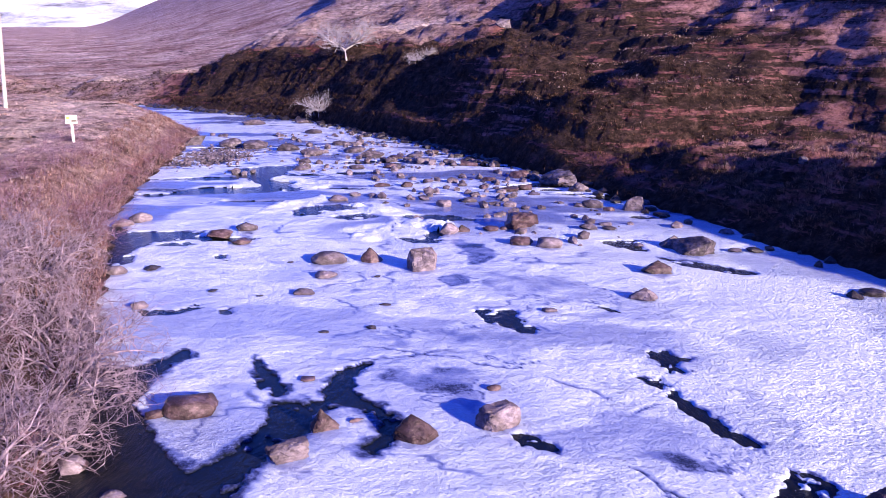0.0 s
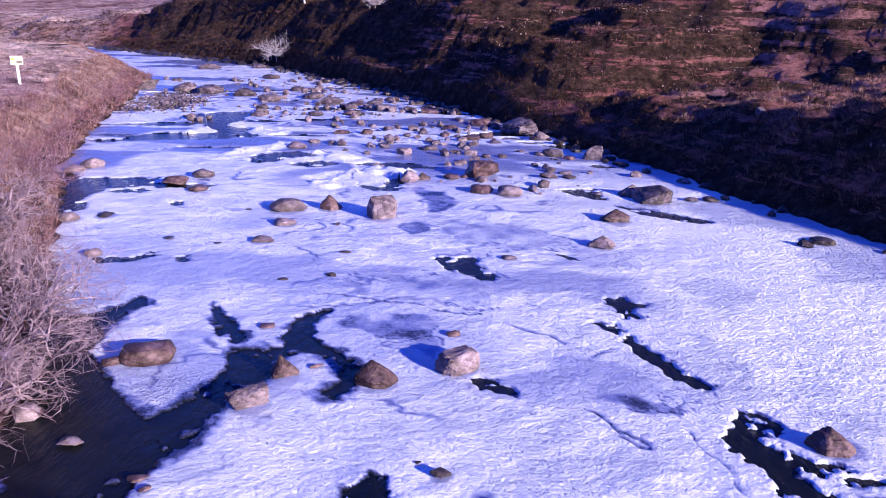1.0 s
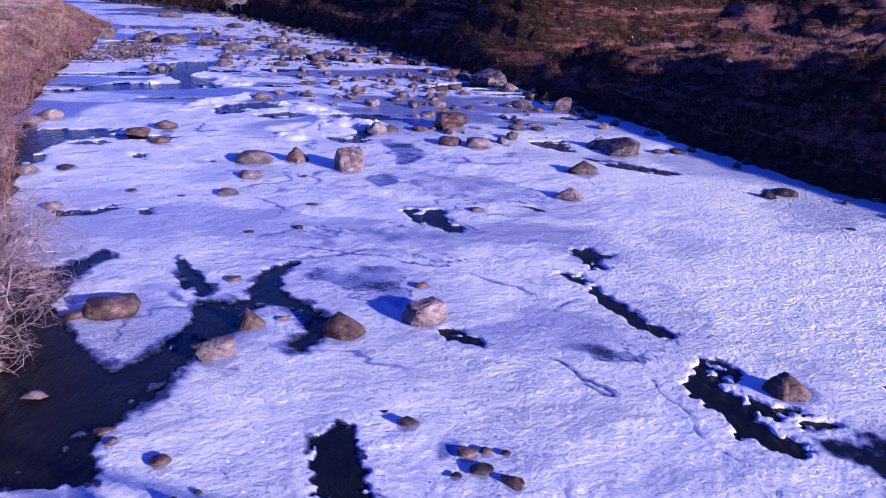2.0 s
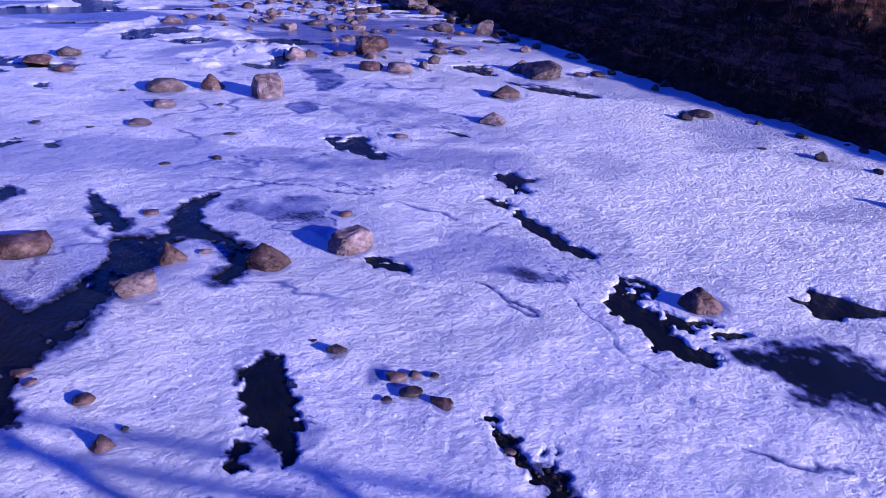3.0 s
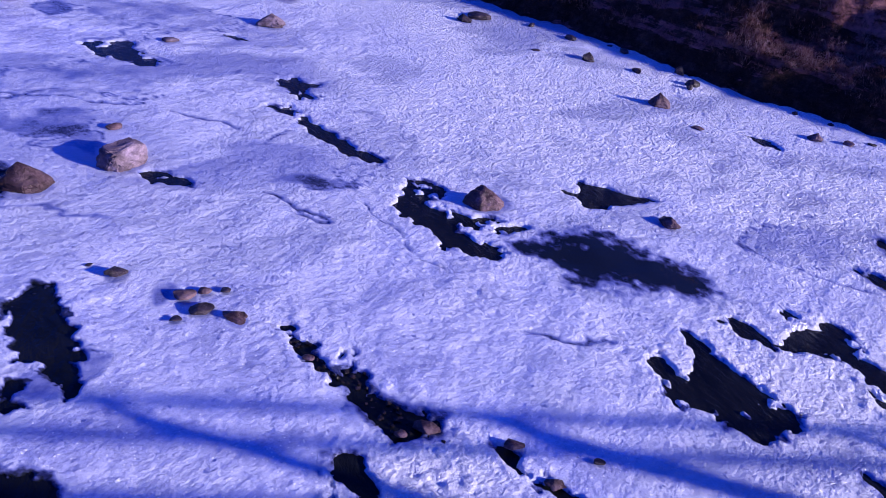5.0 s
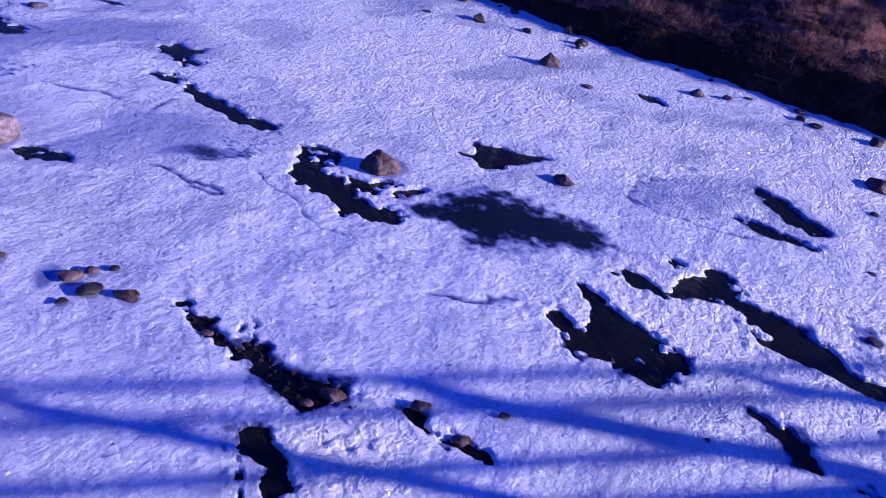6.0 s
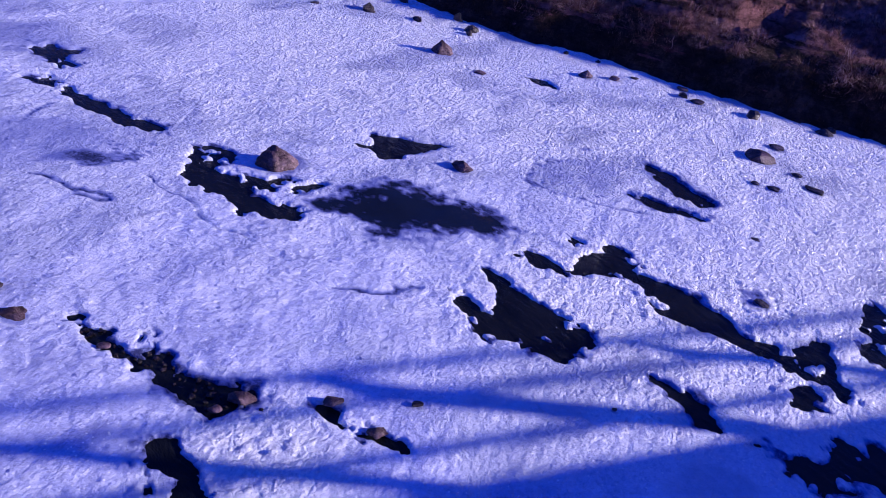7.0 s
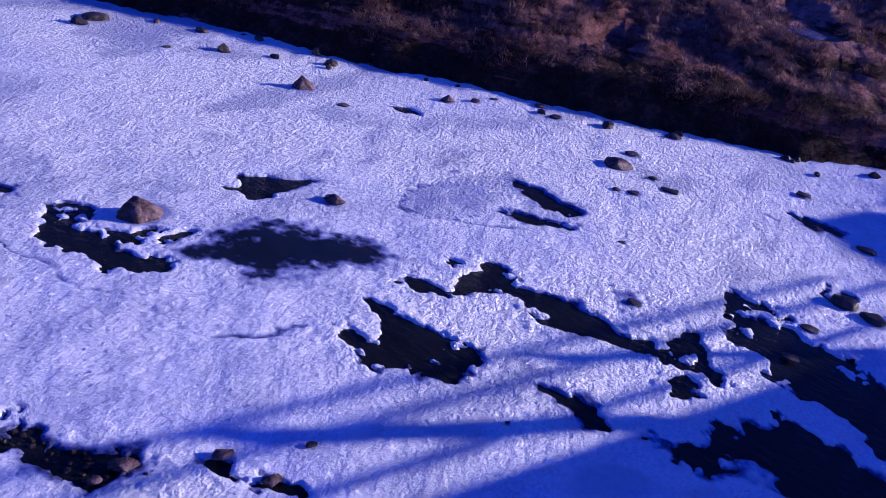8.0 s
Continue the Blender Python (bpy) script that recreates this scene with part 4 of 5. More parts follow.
stone(1.14, 33.97, 0.79, 0.48, 0.24, -2, 'f', 'b')
stone(2.31, 34.87, 0.76, 0.57, 0.25, -4, 'r', 'b')
stone(3.00, 34.04, 0.30, 0.22, 0.14, -5, 'r', 'g')
stone(3.04, 30.59, 0.89, 0.67, 0.36, -6, 'r', 'b')
stone(3.83, 32.66, 0.48, 0.41, 0.31, -7, 'b', 'g')
stone(3.59, 30.30, 0.40, 0.30, 0.25, -7, 'r', 'g')
stone(4.36, 29.15, 1.45, 1.23, 0.57, -9, 'c', 'g')
stone(4.90, 27.68, 0.66, 0.49, 0.38, -10, 'r', 'g')
stone(5.36, 28.56, 0.53, 0.40, 0.23, -11, 'r', 'd')
stone(1.77, 29.82, 0.55, 0.41, 0.17, -3, 'r', 'b')
stone(0.72, 28.76, 0.38, 0.28, 0.13, -1, 'r', 'g')
stone(1.47, 28.15, 0.33, 0.25, 0.15, -3, 'r', 'b')
stone(2.35, 27.59, 0.73, 0.55, 0.18, -5, 'r', 'b')
stone(2.96, 27.98, 0.54, 0.40, 0.20, -6, 'r', 'b')
stone(1.10, 26.72, 0.39, 0.29, 0.13, -2, 'r', 'g')
stone(3.18, 26.84, 0.44, 0.33, 0.11, -7, 'r', 'p')
stone(0.12, 28.14, 0.29, 0.22, 0.19, -0, 'r', 'g')
stone(0.02, 24.80, 0.51, 0.38, 0.23, -0, 'r', 'p')
stone(0.87, 25.66, 0.56, 0.42, 0.14, -2, 'r', 'g')
stone(2.06, 25.68, 0.30, 0.23, 0.17, -5, 'r', 'g')
stone(2.16, 24.79, 0.44, 0.37, 0.19, -5, 'b', 'p')
stone(4.83, 24.76, 0.70, 0.53, 0.27, -11, 'r', 'g')
stone(4.41, 24.76, 0.41, 0.31, 0.14, -10, 'r', 'g')
stone(5.26, 24.22, 0.40, 0.30, 0.12, -12, 'r', 'b')
stone(6.07, 24.45, 0.77, 0.66, 0.43, -14, 'b', 'p')
stone(6.50, 25.09, 0.57, 0.43, 0.23, -15, 'r', 'g')
stone(6.67, 23.33, 0.53, 0.40, 0.14, -16, 'r', 'd')
stone(2.19, 21.60, 1.05, 0.89, 0.49, -6, 'c', 'b')
stone(0.17, 21.06, 0.56, 0.42, 0.34, -0, 'r', 'p')
stone(0.57, 21.28, 0.38, 0.30, 0.19, -2, 'a', 'b')
stone(1.34, 21.38, 0.47, 0.36, 0.16, -4, 'r', 'b')
stone(1.70, 21.51, 0.22, 0.17, 0.15, -5, 'r', 'b')
stone(2.05, 19.82, 0.62, 0.46, 0.22, -6, 'r', 'b')
stone(2.76, 19.61, 0.70, 0.53, 0.27, -8, 'r', 'p')
stone(4.11, 21.53, 0.52, 0.39, 0.19, -11, 'r', 'g')
stone(4.69, 22.06, 0.40, 0.30, 0.11, -12, 'r', 'g')
stone(4.70, 21.50, 0.42, 0.32, 0.11, -12, 'r', 'd')
stone(6.30, 19.05, 1.1, 0.83, 0.44, -18, 'c', 'g')
stone(5.93, 19.61, 0.68, 0.54, 0.31, -17, 'a', 'g')
stone(5.08, 19.65, 0.27, 0.20, 0.10, -15, 'r', 'p')
stone(7.87, 21.08, 0.43, 0.32, 0.14, -20, 'r', 'g')
stone(7.38, 19.10, 0.36, 0.27, 0.09, -21, 'r', 'g')
stone(7.87, 19.06, 0.43, 0.32, 0.11, -22, 'r', 'd')
stone(4.89, 17.22, 0.74, 0.60, 0.28, -16, 'a', 'b')
stone(4.12, 15.30, 0.59, 0.48, 0.23, -15, 'a', 'p')
stone(2.08, 14.44, 0.31, 0.23, 0.08, -8, 'r', 'p')
stone(-4.53, 8.58, 0.33, 0.28, 0.15, 28, 'b', 'p')
stone(-4.99, 8.61, 0.35, 0.26, 0.10, 30, 'r', 'g')
stone(-3.79, 7.96, 0.29, 0.23, 0.11, 26, 'a', 'p')
stone(-2.79, 7.23, 0.24, 0.14, 0.07, 21, 'f', 'b')
stone(-2.67, 7.04, 0.14, 0.11, 0.06, 21, 'r', 'b')
stone(-2.08, 6.66, 0.17, 0.13, 0.11, 18, 'r', 'b')
stone(-4.49, 8.59, 0.28, 0.21, 0.11, 28, 'r', 'b')
stone(4.95, 7.64, 0.57, 0.46, 0.29, -33, 'k', 'b')
stone(0.41, 7.22, 0.24, 0.14, 0.14, -3, 'f', 'd')
stone(0.17, 7.46, 0.08, 0.06, 0.02, -1, 'r', 'd')
stone(1.00, 6.66, 0.23, 0.17, 0.08, -8, 'r', 't')
stone(1.20, 6.68, 0.14, 0.11, 0.08, -10, 'r', 't')
stone(1.11, 6.39, 0.25, 0.18, 0.10, -9, 'r', 'd')
stone(1.39, 6.15, 0.25, 0.20, 0.12, -12, 'a', 'b')
stone(0.85, 6.31, 0.12, 0.09, 0.03, -7, 'r', 'd')
stone(1.40, 6.63, 0.10, 0.07, 0.05, -11, 'r', 'd')
stone(-2.08, 6.67, 0.22, 0.17, 0.10, 18, 'r', 'b')
stone(-1.79, 5.98, 0.23, 0.18, 0.23, 17, 'a', 'b')
stone(-1.62, 6.19, 0.08, 0.06, 0.05, 15, 'r', 'd')
stone(7.18, 6.55, 0.31, 0.25, 0.13, -47, 'a', 'b')
stone(9.96, 10.23, 0.43, 0.35, 0.24, -44, 'k', 't')
stone(8.47, 15.29, 0.34, 0.27, 0.17, -29, 'a', 'd')
stone(8.95, 15.48, 0.56, 0.42, 0.14, -30, 'r', 'd')
stone(9.95, 9.18, 0.23, 0.17, 0.08, -47, 'r', 'b')
stone(9.10, 13.24, 0.19, 0.15, 0.06, -34, 'r', 'd')
stone(9.96, 12.53, 0.24, 0.18, 0.06, -38, 'r', 'd')
stone(11.90, 8.34, 0.28, 0.23, 0.27, -55, 'a', 'b')
stone(12.39, 8.02, 0.20, 0.15, 0.14, -57, 'r', 'b')
stone(12.11, 4.72, 0.51, 0.38, 0.15, -68, 'r', 'b')
stone(12.86, 4.84, 0.27, 0.20, 0.07, -69, 'r', 'g')
stone(9.92, 9.16, 0.19, 0.14, 0.06, -47, 'r', 'b')
stone(12.89, 7.92, 0.16, 0.12, 0.05, -58, 'r', 'd')
stone(13.46, 7.19, 0.23, 0.17, 0.07, -61, 'r', 'd')
stone(13.17, 6.66, 0.27, 0.20, 0.09, -63, 'r', 'd')
stone(11.29, 4.01, 0.22, 0.17, 0.06, -70, 'r', 'd')
stone(12.17, 4.10, 0.18, 0.13, 0.06, -71, 'r', 'd')
stone(11.92, 3.68, 0.29, 0.21, 0.08, -73, 'r', 'd')
stone(11.17, 4.27, 0.13, 0.10, 0.05, -69, 'r', 'd')
stone(2.58, 4.20, 0.25, 0.15, 0.10, -30, 'f', 'b')
stone(3.20, 3.76, 0.18, 0.11, 0.09, -39, 'f', 'b')
stone(3.32, 3.29, 0.19, 0.15, 0.08, -44, 'a', 'b')
stone(3.82, 3.37, 0.10, 0.08, 0.04, -47, 'r', 'd')
stone(5.34, 2.36, 0.05, 0.04, 0.04, -65, 'r', 'd')
stone(1.89, 5.38, 0.12, 0.09, 0.04, -18, 'r', 'b')
stone(2.34, 4.21, 0.12, 0.09, 0.06, -27, 'r', 'b')
stone(1.40, 6.65, 0.11, 0.08, 0.05, -10, 'r', 'd')
stone(14.46, 4.75, 0.34, 0.27, 0.10, -71, 'a', 'd')
stone(9.59, 3.34, 0.14, 0.11, 0.04, -70, 'r', 'd')
stone(10.60, 0.58, 0.36, 0.27, 0.14, -86, 'r', 'd')
stone(8.29, 2.51, 0.18, 0.14, 0.05, -72, 'r', 'd')
stone(12.72, 1.55, 0.23, 0.19, 0.07, -83, 'a', 'd')
stone(12.64, 0.76, 0.29, 0.22, 0.09, -86, 'r', 'd')
stone(13.98, 2.09, 0.26, 0.19, 0.06, -81, 'r', 'd')
stone(15.46, 3.86, 0.24, 0.18, 0.06, -75, 'r', 'd')
stone(10.51, 0.21, 0.33, 0.25, 0.09, -88, 'r', 'd')
stone(13.44, 7.18, 0.21, 0.15, 0.07, -61, 'r', 'b')
stone(9.57, 0.74, 0.23, 0.17, 0.06, -85, 'r', 'd')
stone(8.74, 0.73, 0.21, 0.16, 0.05, -85, 'r', 'd')
DECK, RAILS = 3.08, ((3.34, 0.094), (3.826, 0.094), (4.155, 0.1))
STRUTS = ((-4.9, 0.22), (-1.5, 0.22), (1.85, 0.22), (5.2, 0.22), (8.52, 0.22), (11.87, 0.26), (15.21, 0.48), (18.62, 0.26))   # place along the bridge, width


build_ice()
build_downstream_ice()

# ---- loose gravel and small cobbles ----
def pebble_stuff(name, label, places, mat, seed):
    """Many small stones in one mesh. places: (x, y, z, radius)."""
    bm = bmesh.new()
    bmesh.ops.create_icosphere(bm, subdivisions=1, radius=1)
    unit, tri = np.array([v.co for v in bm.verts]), np.array([[v.index for v in f.verts] for f in bm.faces])
    bm.free()
    rng = np.random.default_rng(seed)
    verts, faces = [], []
    for n, (x, y, z, r) in enumerate(places):
        t = rng.uniform(0, math.tau)
        p = unit * (1 + 0.3 * rng.uniform(-1, 1, (len(unit), 1))) * r * np.array([rng.uniform(0.8, 1.3), rng.uniform(0.7, 1), rng.uniform(0.5, 0.95)])
        c, s = math.cos(t), math.sin(t)
        verts.append(np.stack([p[:, 0] * c - p[:, 1] * s + x, p[:, 0] * s + p[:, 1] * c + y, p[:, 2] + z], 1))
        faces.append(tri + n * len(unit))
    me = raw_mesh(name, np.concatenate(verts), np.concatenate(faces), False)
    tagged(mesh_part(name, me, mat), label, "gravel", kind="stuff")


rng = np.random.default_rng(4)
bar = [(x, y, 0.03, r) for x, y, r in zip(rng.normal(-11.0, 1.0, 900), rng.normal(36.5, 1.7, 900), rng.uniform(0.12, 0.36, 900) ** 2.2)]
pebble_stuff("gravel_bar", "grey shingle bar at the edge of the frozen river", bar, STONES["g"], 1)
slot = []
for _ in range(150):
    k, off = rng.uniform(0, 1), rng.normal(0, 0.11)
    slot.append((1.82 + 0.74 * k + off * 0.9 + 0.05, 5.75 - 1.8 * k + off * 0.5, -0.03 + rng.uniform(0, 0.03), rng.uniform(0.01, 0.035)))
pebble_stuff("river_gravel", "wet dark pebbles in a gap in the ice", slot, GRIT, 2)
cobbles = []
for _ in range(120):
    k = rng.uniform(0, 1) ** 0.8
    cx, cy = 7.0 - 11 * k - abs(rng.normal(0, 4.5)), 22 + 25 * k + rng.normal(0, 3)
    for _ in range(rng.integers(1, 7)):
        r = 0.22 * rng.uniform(0.2, 1) ** 1.7
        cobbles.append((cx + rng.normal(0, 0.6), cy + rng.normal(0, 0.35), 0.3 * r, r))
pebble_stuff("river_cobbles", "scattered brown cobbles frozen in the upstream ice", cobbles, STONES["g"], 3)
shore = []
for (ax, ay), (bx, by) in zip(RIGHT_SHORE[2:-2], RIGHT_SHORE[3:-1]):
    for _ in range(int((1.2 if ay < 17 else 4) * math.hypot(bx - ax, by - ay))):
        k = rng.uniform(0, 1)
        shore.append((ax + k * (bx - ax) - abs(rng.normal(0, 0.6)), ay + k * (by - ay) - 0.1, 0.03, rng.uniform(0.04, 0.16) * (1 + ay / 40)))
pebble_stuff("shore_cobbles", "dark cobbles along the foot of the bank", shore, STONES["d"], 5)


# ---- grass and brush ----
def blades(name, label, category, places, per, height, width, lean, mat, seed, bent=False):
    """Tufts of thin blades combed downhill, in one mesh; bent ones droop at the tip. places: array of x, y."""
    rng = np.random.default_rng(seed)
    x, y = places.T
    z, s, _ = land(x, y)
    fall = np.arctan2(z - land(x, y + 0.4)[0], z - land(x + 0.4, y)[0]) + rng.normal(0, 0.5, len(x))
    ok = s > 0.12
    x, y, z, fall = x[ok], y[ok], z[ok], fall[ok]
    n = len(x)
    big = rng.uniform(0.5, 1.4, n)
    x, y, z, fall, big = (np.repeat(q, per) for q in (x, y, z, fall, big))
    m = n * per
    t, out = fall + rng.normal(0, 1.1, m), rng.uniform(0.15, 1.0, m) * lean
    h = height * big * rng.uniform(0.6, 1.2, m)
    far_out = 0.45 * height * big * rng.uniform(0, 1, m)
    a = rng.uniform(0, math.tau, m)
    bx, by = x + np.cos(a) * far_out, y + np.sin(a) * far_out
    px, py = -np.sin(t) * width * big, np.cos(t) * width * big
    ax, ay = np.cos(t) * out * h, np.sin(t) * out * h
    base = z - 0.07
    tip = np.stack([bx + ax, by + ay, z + h * np.maximum(1 - 0.45 * out, 0.12)], 1)
    left, right_ = np.stack([bx - px, by - py, base], 1), np.stack([bx + px, by + py, base], 1)
    if bent:
        up = z + 0.7 * h * np.maximum(1.1 - 0.3 * out, 0.3)
        v = np.stack([left, right_, np.stack([bx + 0.45 * ax + 0.8 * px, by + 0.45 * ay + 0.8 * py, up], 1), np.stack([bx + 0.45 * ax - 0.8 * px, by + 0.45 * ay - 0.8 * py, up], 1), tip], 1).reshape(-1, 3)
        i = np.arange(m)[:, None] * 5
        f = np.concatenate([i + [0, 1, 2], i + [0, 2, 3], i + [3, 2, 4]])
    else:
        v = np.stack([left, right_, tip], 1).reshape(-1, 3)
        f = np.arange(m * 3).reshape(-1, 3)
    me = raw_mesh(name, v, f, False)
    tagged(mesh_part(name, me, mat), label, category, kind="stuff")


def beside(line, first, last, count, spread, seed, side):
    """Random places on one side of a shore, from the water's edge outward."""
    rng = np.random.default_rng(seed)
    pts = np.array(line[first:last + 1], float)
    step = np.hypot(*np.diff(pts, axis=0).T)
    pick = rng.choice(len(step), count, p=step / step.sum())
    k = rng.uniform(0, 1, count)[:, None]
    p = pts[pick] * (1 - k) + pts[pick + 1] * k
    d = pts[pick + 1] - pts[pick]
    nrm = np.stack([d[:, 1], -d[:, 0]], 1) / np.hypot(*d.T)[:, None] * side
    return p + nrm * (spread * rng.uniform(0, 1, count) ** 1.3)[:, None]


def off_shore(places, least, most=1e9):
    s = land(*places.T)[1]
    return places[(s > least) & (s < most)]


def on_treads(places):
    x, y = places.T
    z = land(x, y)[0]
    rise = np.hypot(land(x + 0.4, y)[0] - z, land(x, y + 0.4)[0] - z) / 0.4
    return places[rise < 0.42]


def clumped(places, scale, least):
    x, y = places.T
    return places[fbm(x * 0.6, y, scale, 3, 151) > least]


blades("bank_grass", "matted dead brown grass on the near river bank", "grass", clumped(off_shore(beside(RIGHT_SHORE, 2, 8, 21000, 13, 11, 1), 0.5), 0.7, -0.2), 14, 0.14, 0.006, 2.4, GRASS, 12)
blades("tussock_grass", "drooping russet tussocks on the near river bank", "grass", clumped(off_shore(beside(RIGHT_SHORE, 2, 6, 3600, 11, 75, 1), 0.7), 0.8, 0.0), 44, 0.2, 0.0035, 2.5, FRINGE, 76, True)
blades("bank_grass", "pale bleached grass on the near river bank", "grass", clumped(off_shore(beside(RIGHT_SHORE, 4, 8, 3000, 12, 13, 1), 0.9), 0.7, 0.2), 9, 0.13, 0.003, 2.4, PALE_GRASS, 14)
blades("heather", "dark heather and peat roots on the near bank", "heather", beside(RIGHT_SHORE, 2, 8, 5000, 7, 29, 1), 8, 0.12, 0.006, 1.6, HEATH, 30)
blades("knoll_grass", "dead grass on the terraced slope", "grass", clumped(off_shore(beside(RIGHT_SHORE, 6, 9, 14000, 20, 33, 1), 2.0), 0.5, 0.0), 8, 0.05, 0.005, 3.0, GRASS, 34)
blades("knoll_grass", "dead grass on the far bank", "grass", clumped(off_shore(beside(RIGHT_SHORE, 8, 12, 12000, 32, 15, 1), 4.5), 0.4, 0.0), 6, 0.09, 0.009, 2.4, GRASS, 16)
blades("knoll_grass", "bleached grass tufts on the far bank", "grass", clumped(off_shore(beside(RIGHT_SHORE, 6, 9, 9000, 32, 17, 1), 9.0), 0.4, 0.1), 6, 0.06, 0.007, 2.4, PALE_GRASS, 18)
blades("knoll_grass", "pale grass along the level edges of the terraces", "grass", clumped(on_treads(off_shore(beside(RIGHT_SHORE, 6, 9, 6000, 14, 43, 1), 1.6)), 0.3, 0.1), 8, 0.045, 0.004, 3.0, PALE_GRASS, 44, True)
blades("heather", "heather on the steep bank, toned dark like its shade", "heather", beside(RIGHT_SHORE, 8, 12, 14000, 9, 27, 1), 6, 0.16, 0.014, 1.4, HEATH, 28)
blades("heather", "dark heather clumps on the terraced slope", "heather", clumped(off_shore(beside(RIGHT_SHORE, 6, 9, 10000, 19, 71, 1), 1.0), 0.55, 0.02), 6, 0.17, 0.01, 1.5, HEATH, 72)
blades("moor_grass", "bleached pinkish grass on the moor", "grass", beside(LEFT_SHORE, 5, 13, 22000, 26, 19, -1), 7, 0.07, 0.008, 2.8, MOOR_GRASS, 20)
blades("moor_grass", "russet grass on the moor", "grass", beside(LEFT_SHORE, 4, 13, 3000, 24, 21, -1), 6, 0.11, 0.008, 2.2, FRINGE, 22)
blades("moor_grass", "tall russet grass overhanging the low bank", "grass", beside(LEFT_SHORE, 4, 12, 4200, 2.6, 63, -1), 7, 0.15, 0.008, 2.2, FRINGE, 64, True)
rng = np.random.default_rng(31)
hillside = np.stack([rng.uniform(-20, 90, 26000), rng.uniform(35, 190, 26000)], 1)
blades("hill_grass", "tussocks of brown and bleached grass on the hillside", "grass", off_shore(hillside, 16), 4, 0.14, 0.04, 1.8, PALE_GRASS, 32)


# ---- bare shrubs and trees ----
def branching(rng, base, way, length, radius, depth, out, droop, kids, crook=0.3):
    """Grow one limb and its children: appends (points, radii, depth)."""
    pts, p, d = [base], base.copy(), way.normalized()
    steps = 5 if depth < 2 else 3
    for k in range(steps):
        d = (d + Vector((rng.gauss(0, crook), rng.gauss(0, crook), rng.gauss(droop, crook * 0.8)))).normalized()
        p = p + d * (length / steps)
        pts.append(p.copy())
    radii = [radius * (1 - 0.75 * k / steps) for k in range(steps + 1)]
    out.append((pts, radii, depth))
    if depth < len(kids):
        for _ in range(kids[depth]):
            k = rng.uniform(0.25, 1.0)
            i = min(int(k * steps), steps - 1)
            at = pts[i].lerp(pts[i + 1], k * steps - i)
            axis = (pts[i + 1] - pts[i]).normalized()
            side = Vector((rng.gauss(0, 1), rng.gauss(0, 1), rng.gauss(0.15, 0.7)))
            side = (side - axis * side.dot(axis)).normalized()
            branching(rng, at, axis * rng.uniform(0.5, 1.0) + side * 0.85, length * rng.uniform(0.42, 0.68), radii[i] * 0.68, depth + 1, out, droop, kids, crook)


def limb_mesh(name, limbs, sides):
    verts, faces = [], []
    for pts, radii, _ in limbs:
        first = len(verts)
        for k, (p, r) in enumerate(zip(pts, radii)):
            axis = (pts[min(k + 1, len(pts) - 1)] - pts[max(k - 1, 0)]).normalized()
            u = axis.orthogonal().normalized()
            w = axis.cross(u)
            for j in range(sides):
                a = math.tau * j / sides
                verts.append(p + (u * math.cos(a) + w * math.sin(a)) * r)
        for k in range(len(pts) - 1):
            for j in range(sides):
                a, b = first + k * sides + j, first + k * sides + (j + 1) % sides
                faces.append((a, b, b + sides, a + sides))
    return raw_mesh(name, [tuple(v) for v in verts], faces, True)


def shrub(name, label, seed, stems, length, radius, spread, kids, mat, group, droop=0.02):
    rng = random.Random(seed)
    limbs = []
    for _ in range(stems):
        a = rng.uniform(0, math.tau)
        way = Vector((math.cos(a) * spread, math.sin(a) * spread, rng.uniform(0.5, 1.0)))
        branching(rng, Vector((rng.gauss(0, 0.12), rng.gauss(0, 0.12), -0.15)), way, length * rng.uniform(0.7, 1.1), radius, 0, limbs, droop, kids, 0.55)
    ob = tagged(new(name), label, "shrub", group)
    mesh_part("stem", limb_mesh("stem", [q for q in limbs if q[2] == 0], 6), mat, ob)
    mesh_part("crown", limb_mesh("crown", [q for q in limbs if q[2] > 0], 3), mat, ob)
    return ob


def tree(name, label, seed, height, spread, mat):
    """A short trunk that forks low into a rounded, dense crown of bare branches."""
    rng = random.Random(seed)
    trunk, crown = [], []
    fork = height * 0.2
    branching(rng, Vector((0, 0, -0.3)), Vector((0.05, 0, 1)), fork + 0.3, height * 0.018, 0, trunk, 0.2, (), 0.06)
    top = trunk[0][0][-1]
    for k in range(9):
        a = math.tau * k / 9 + rng.uniform(-0.3, 0.3)
        way = Vector((math.cos(a) * spread, math.sin(a) * spread, rng.uniform(0.45, 1.3)))
        branching(rng, top - Vector((0, 0, rng.uniform(0, fork * 0.35))), way, height * rng.uniform(0.4, 0.55), height * 0.017, 0, crown, 0.06, (6, 6, 3), 0.2)
    ob = tagged(new(name), label, "tree", "bare trees on the far bank")
    mesh_part("trunk", limb_mesh("trunk", trunk, 8), mat, ob)
    mesh_part("crown", limb_mesh("crown", crown, 3), mat, ob)
    return ob


def on_ground(x, y):
    return float(land(np.array([x], float), np.array([y], float))[0][0])


shrubs = [shrub("bare_shrub", "leafless grey twiggy shrub leaning over the water", 40 + k, 14, 1.45, 0.028, 1.2, (6, 5, 3), TWIG, "bare shrubs on the bank") for k in range(3)]
PLACES = [(-5.1, 7.5, 1.0), (-5.15, 8.7, 1.0), (-5.6, 10.0, 1.05), (-6.0, 11.5, 1.05), (-6.9, 13.0, 1.0), (-6.0, 8.0, 1.15), (-6.7, 9.6, 1.2), (-7.6, 11.3, 1.1), (-8.0, 14.6, 1.0), (-8.4, 12.9, 1.1), (-5.5, 6.4, 1.0), (-8.8, 16.2, 0.9), (-9.4, 14.6, 1.0)]
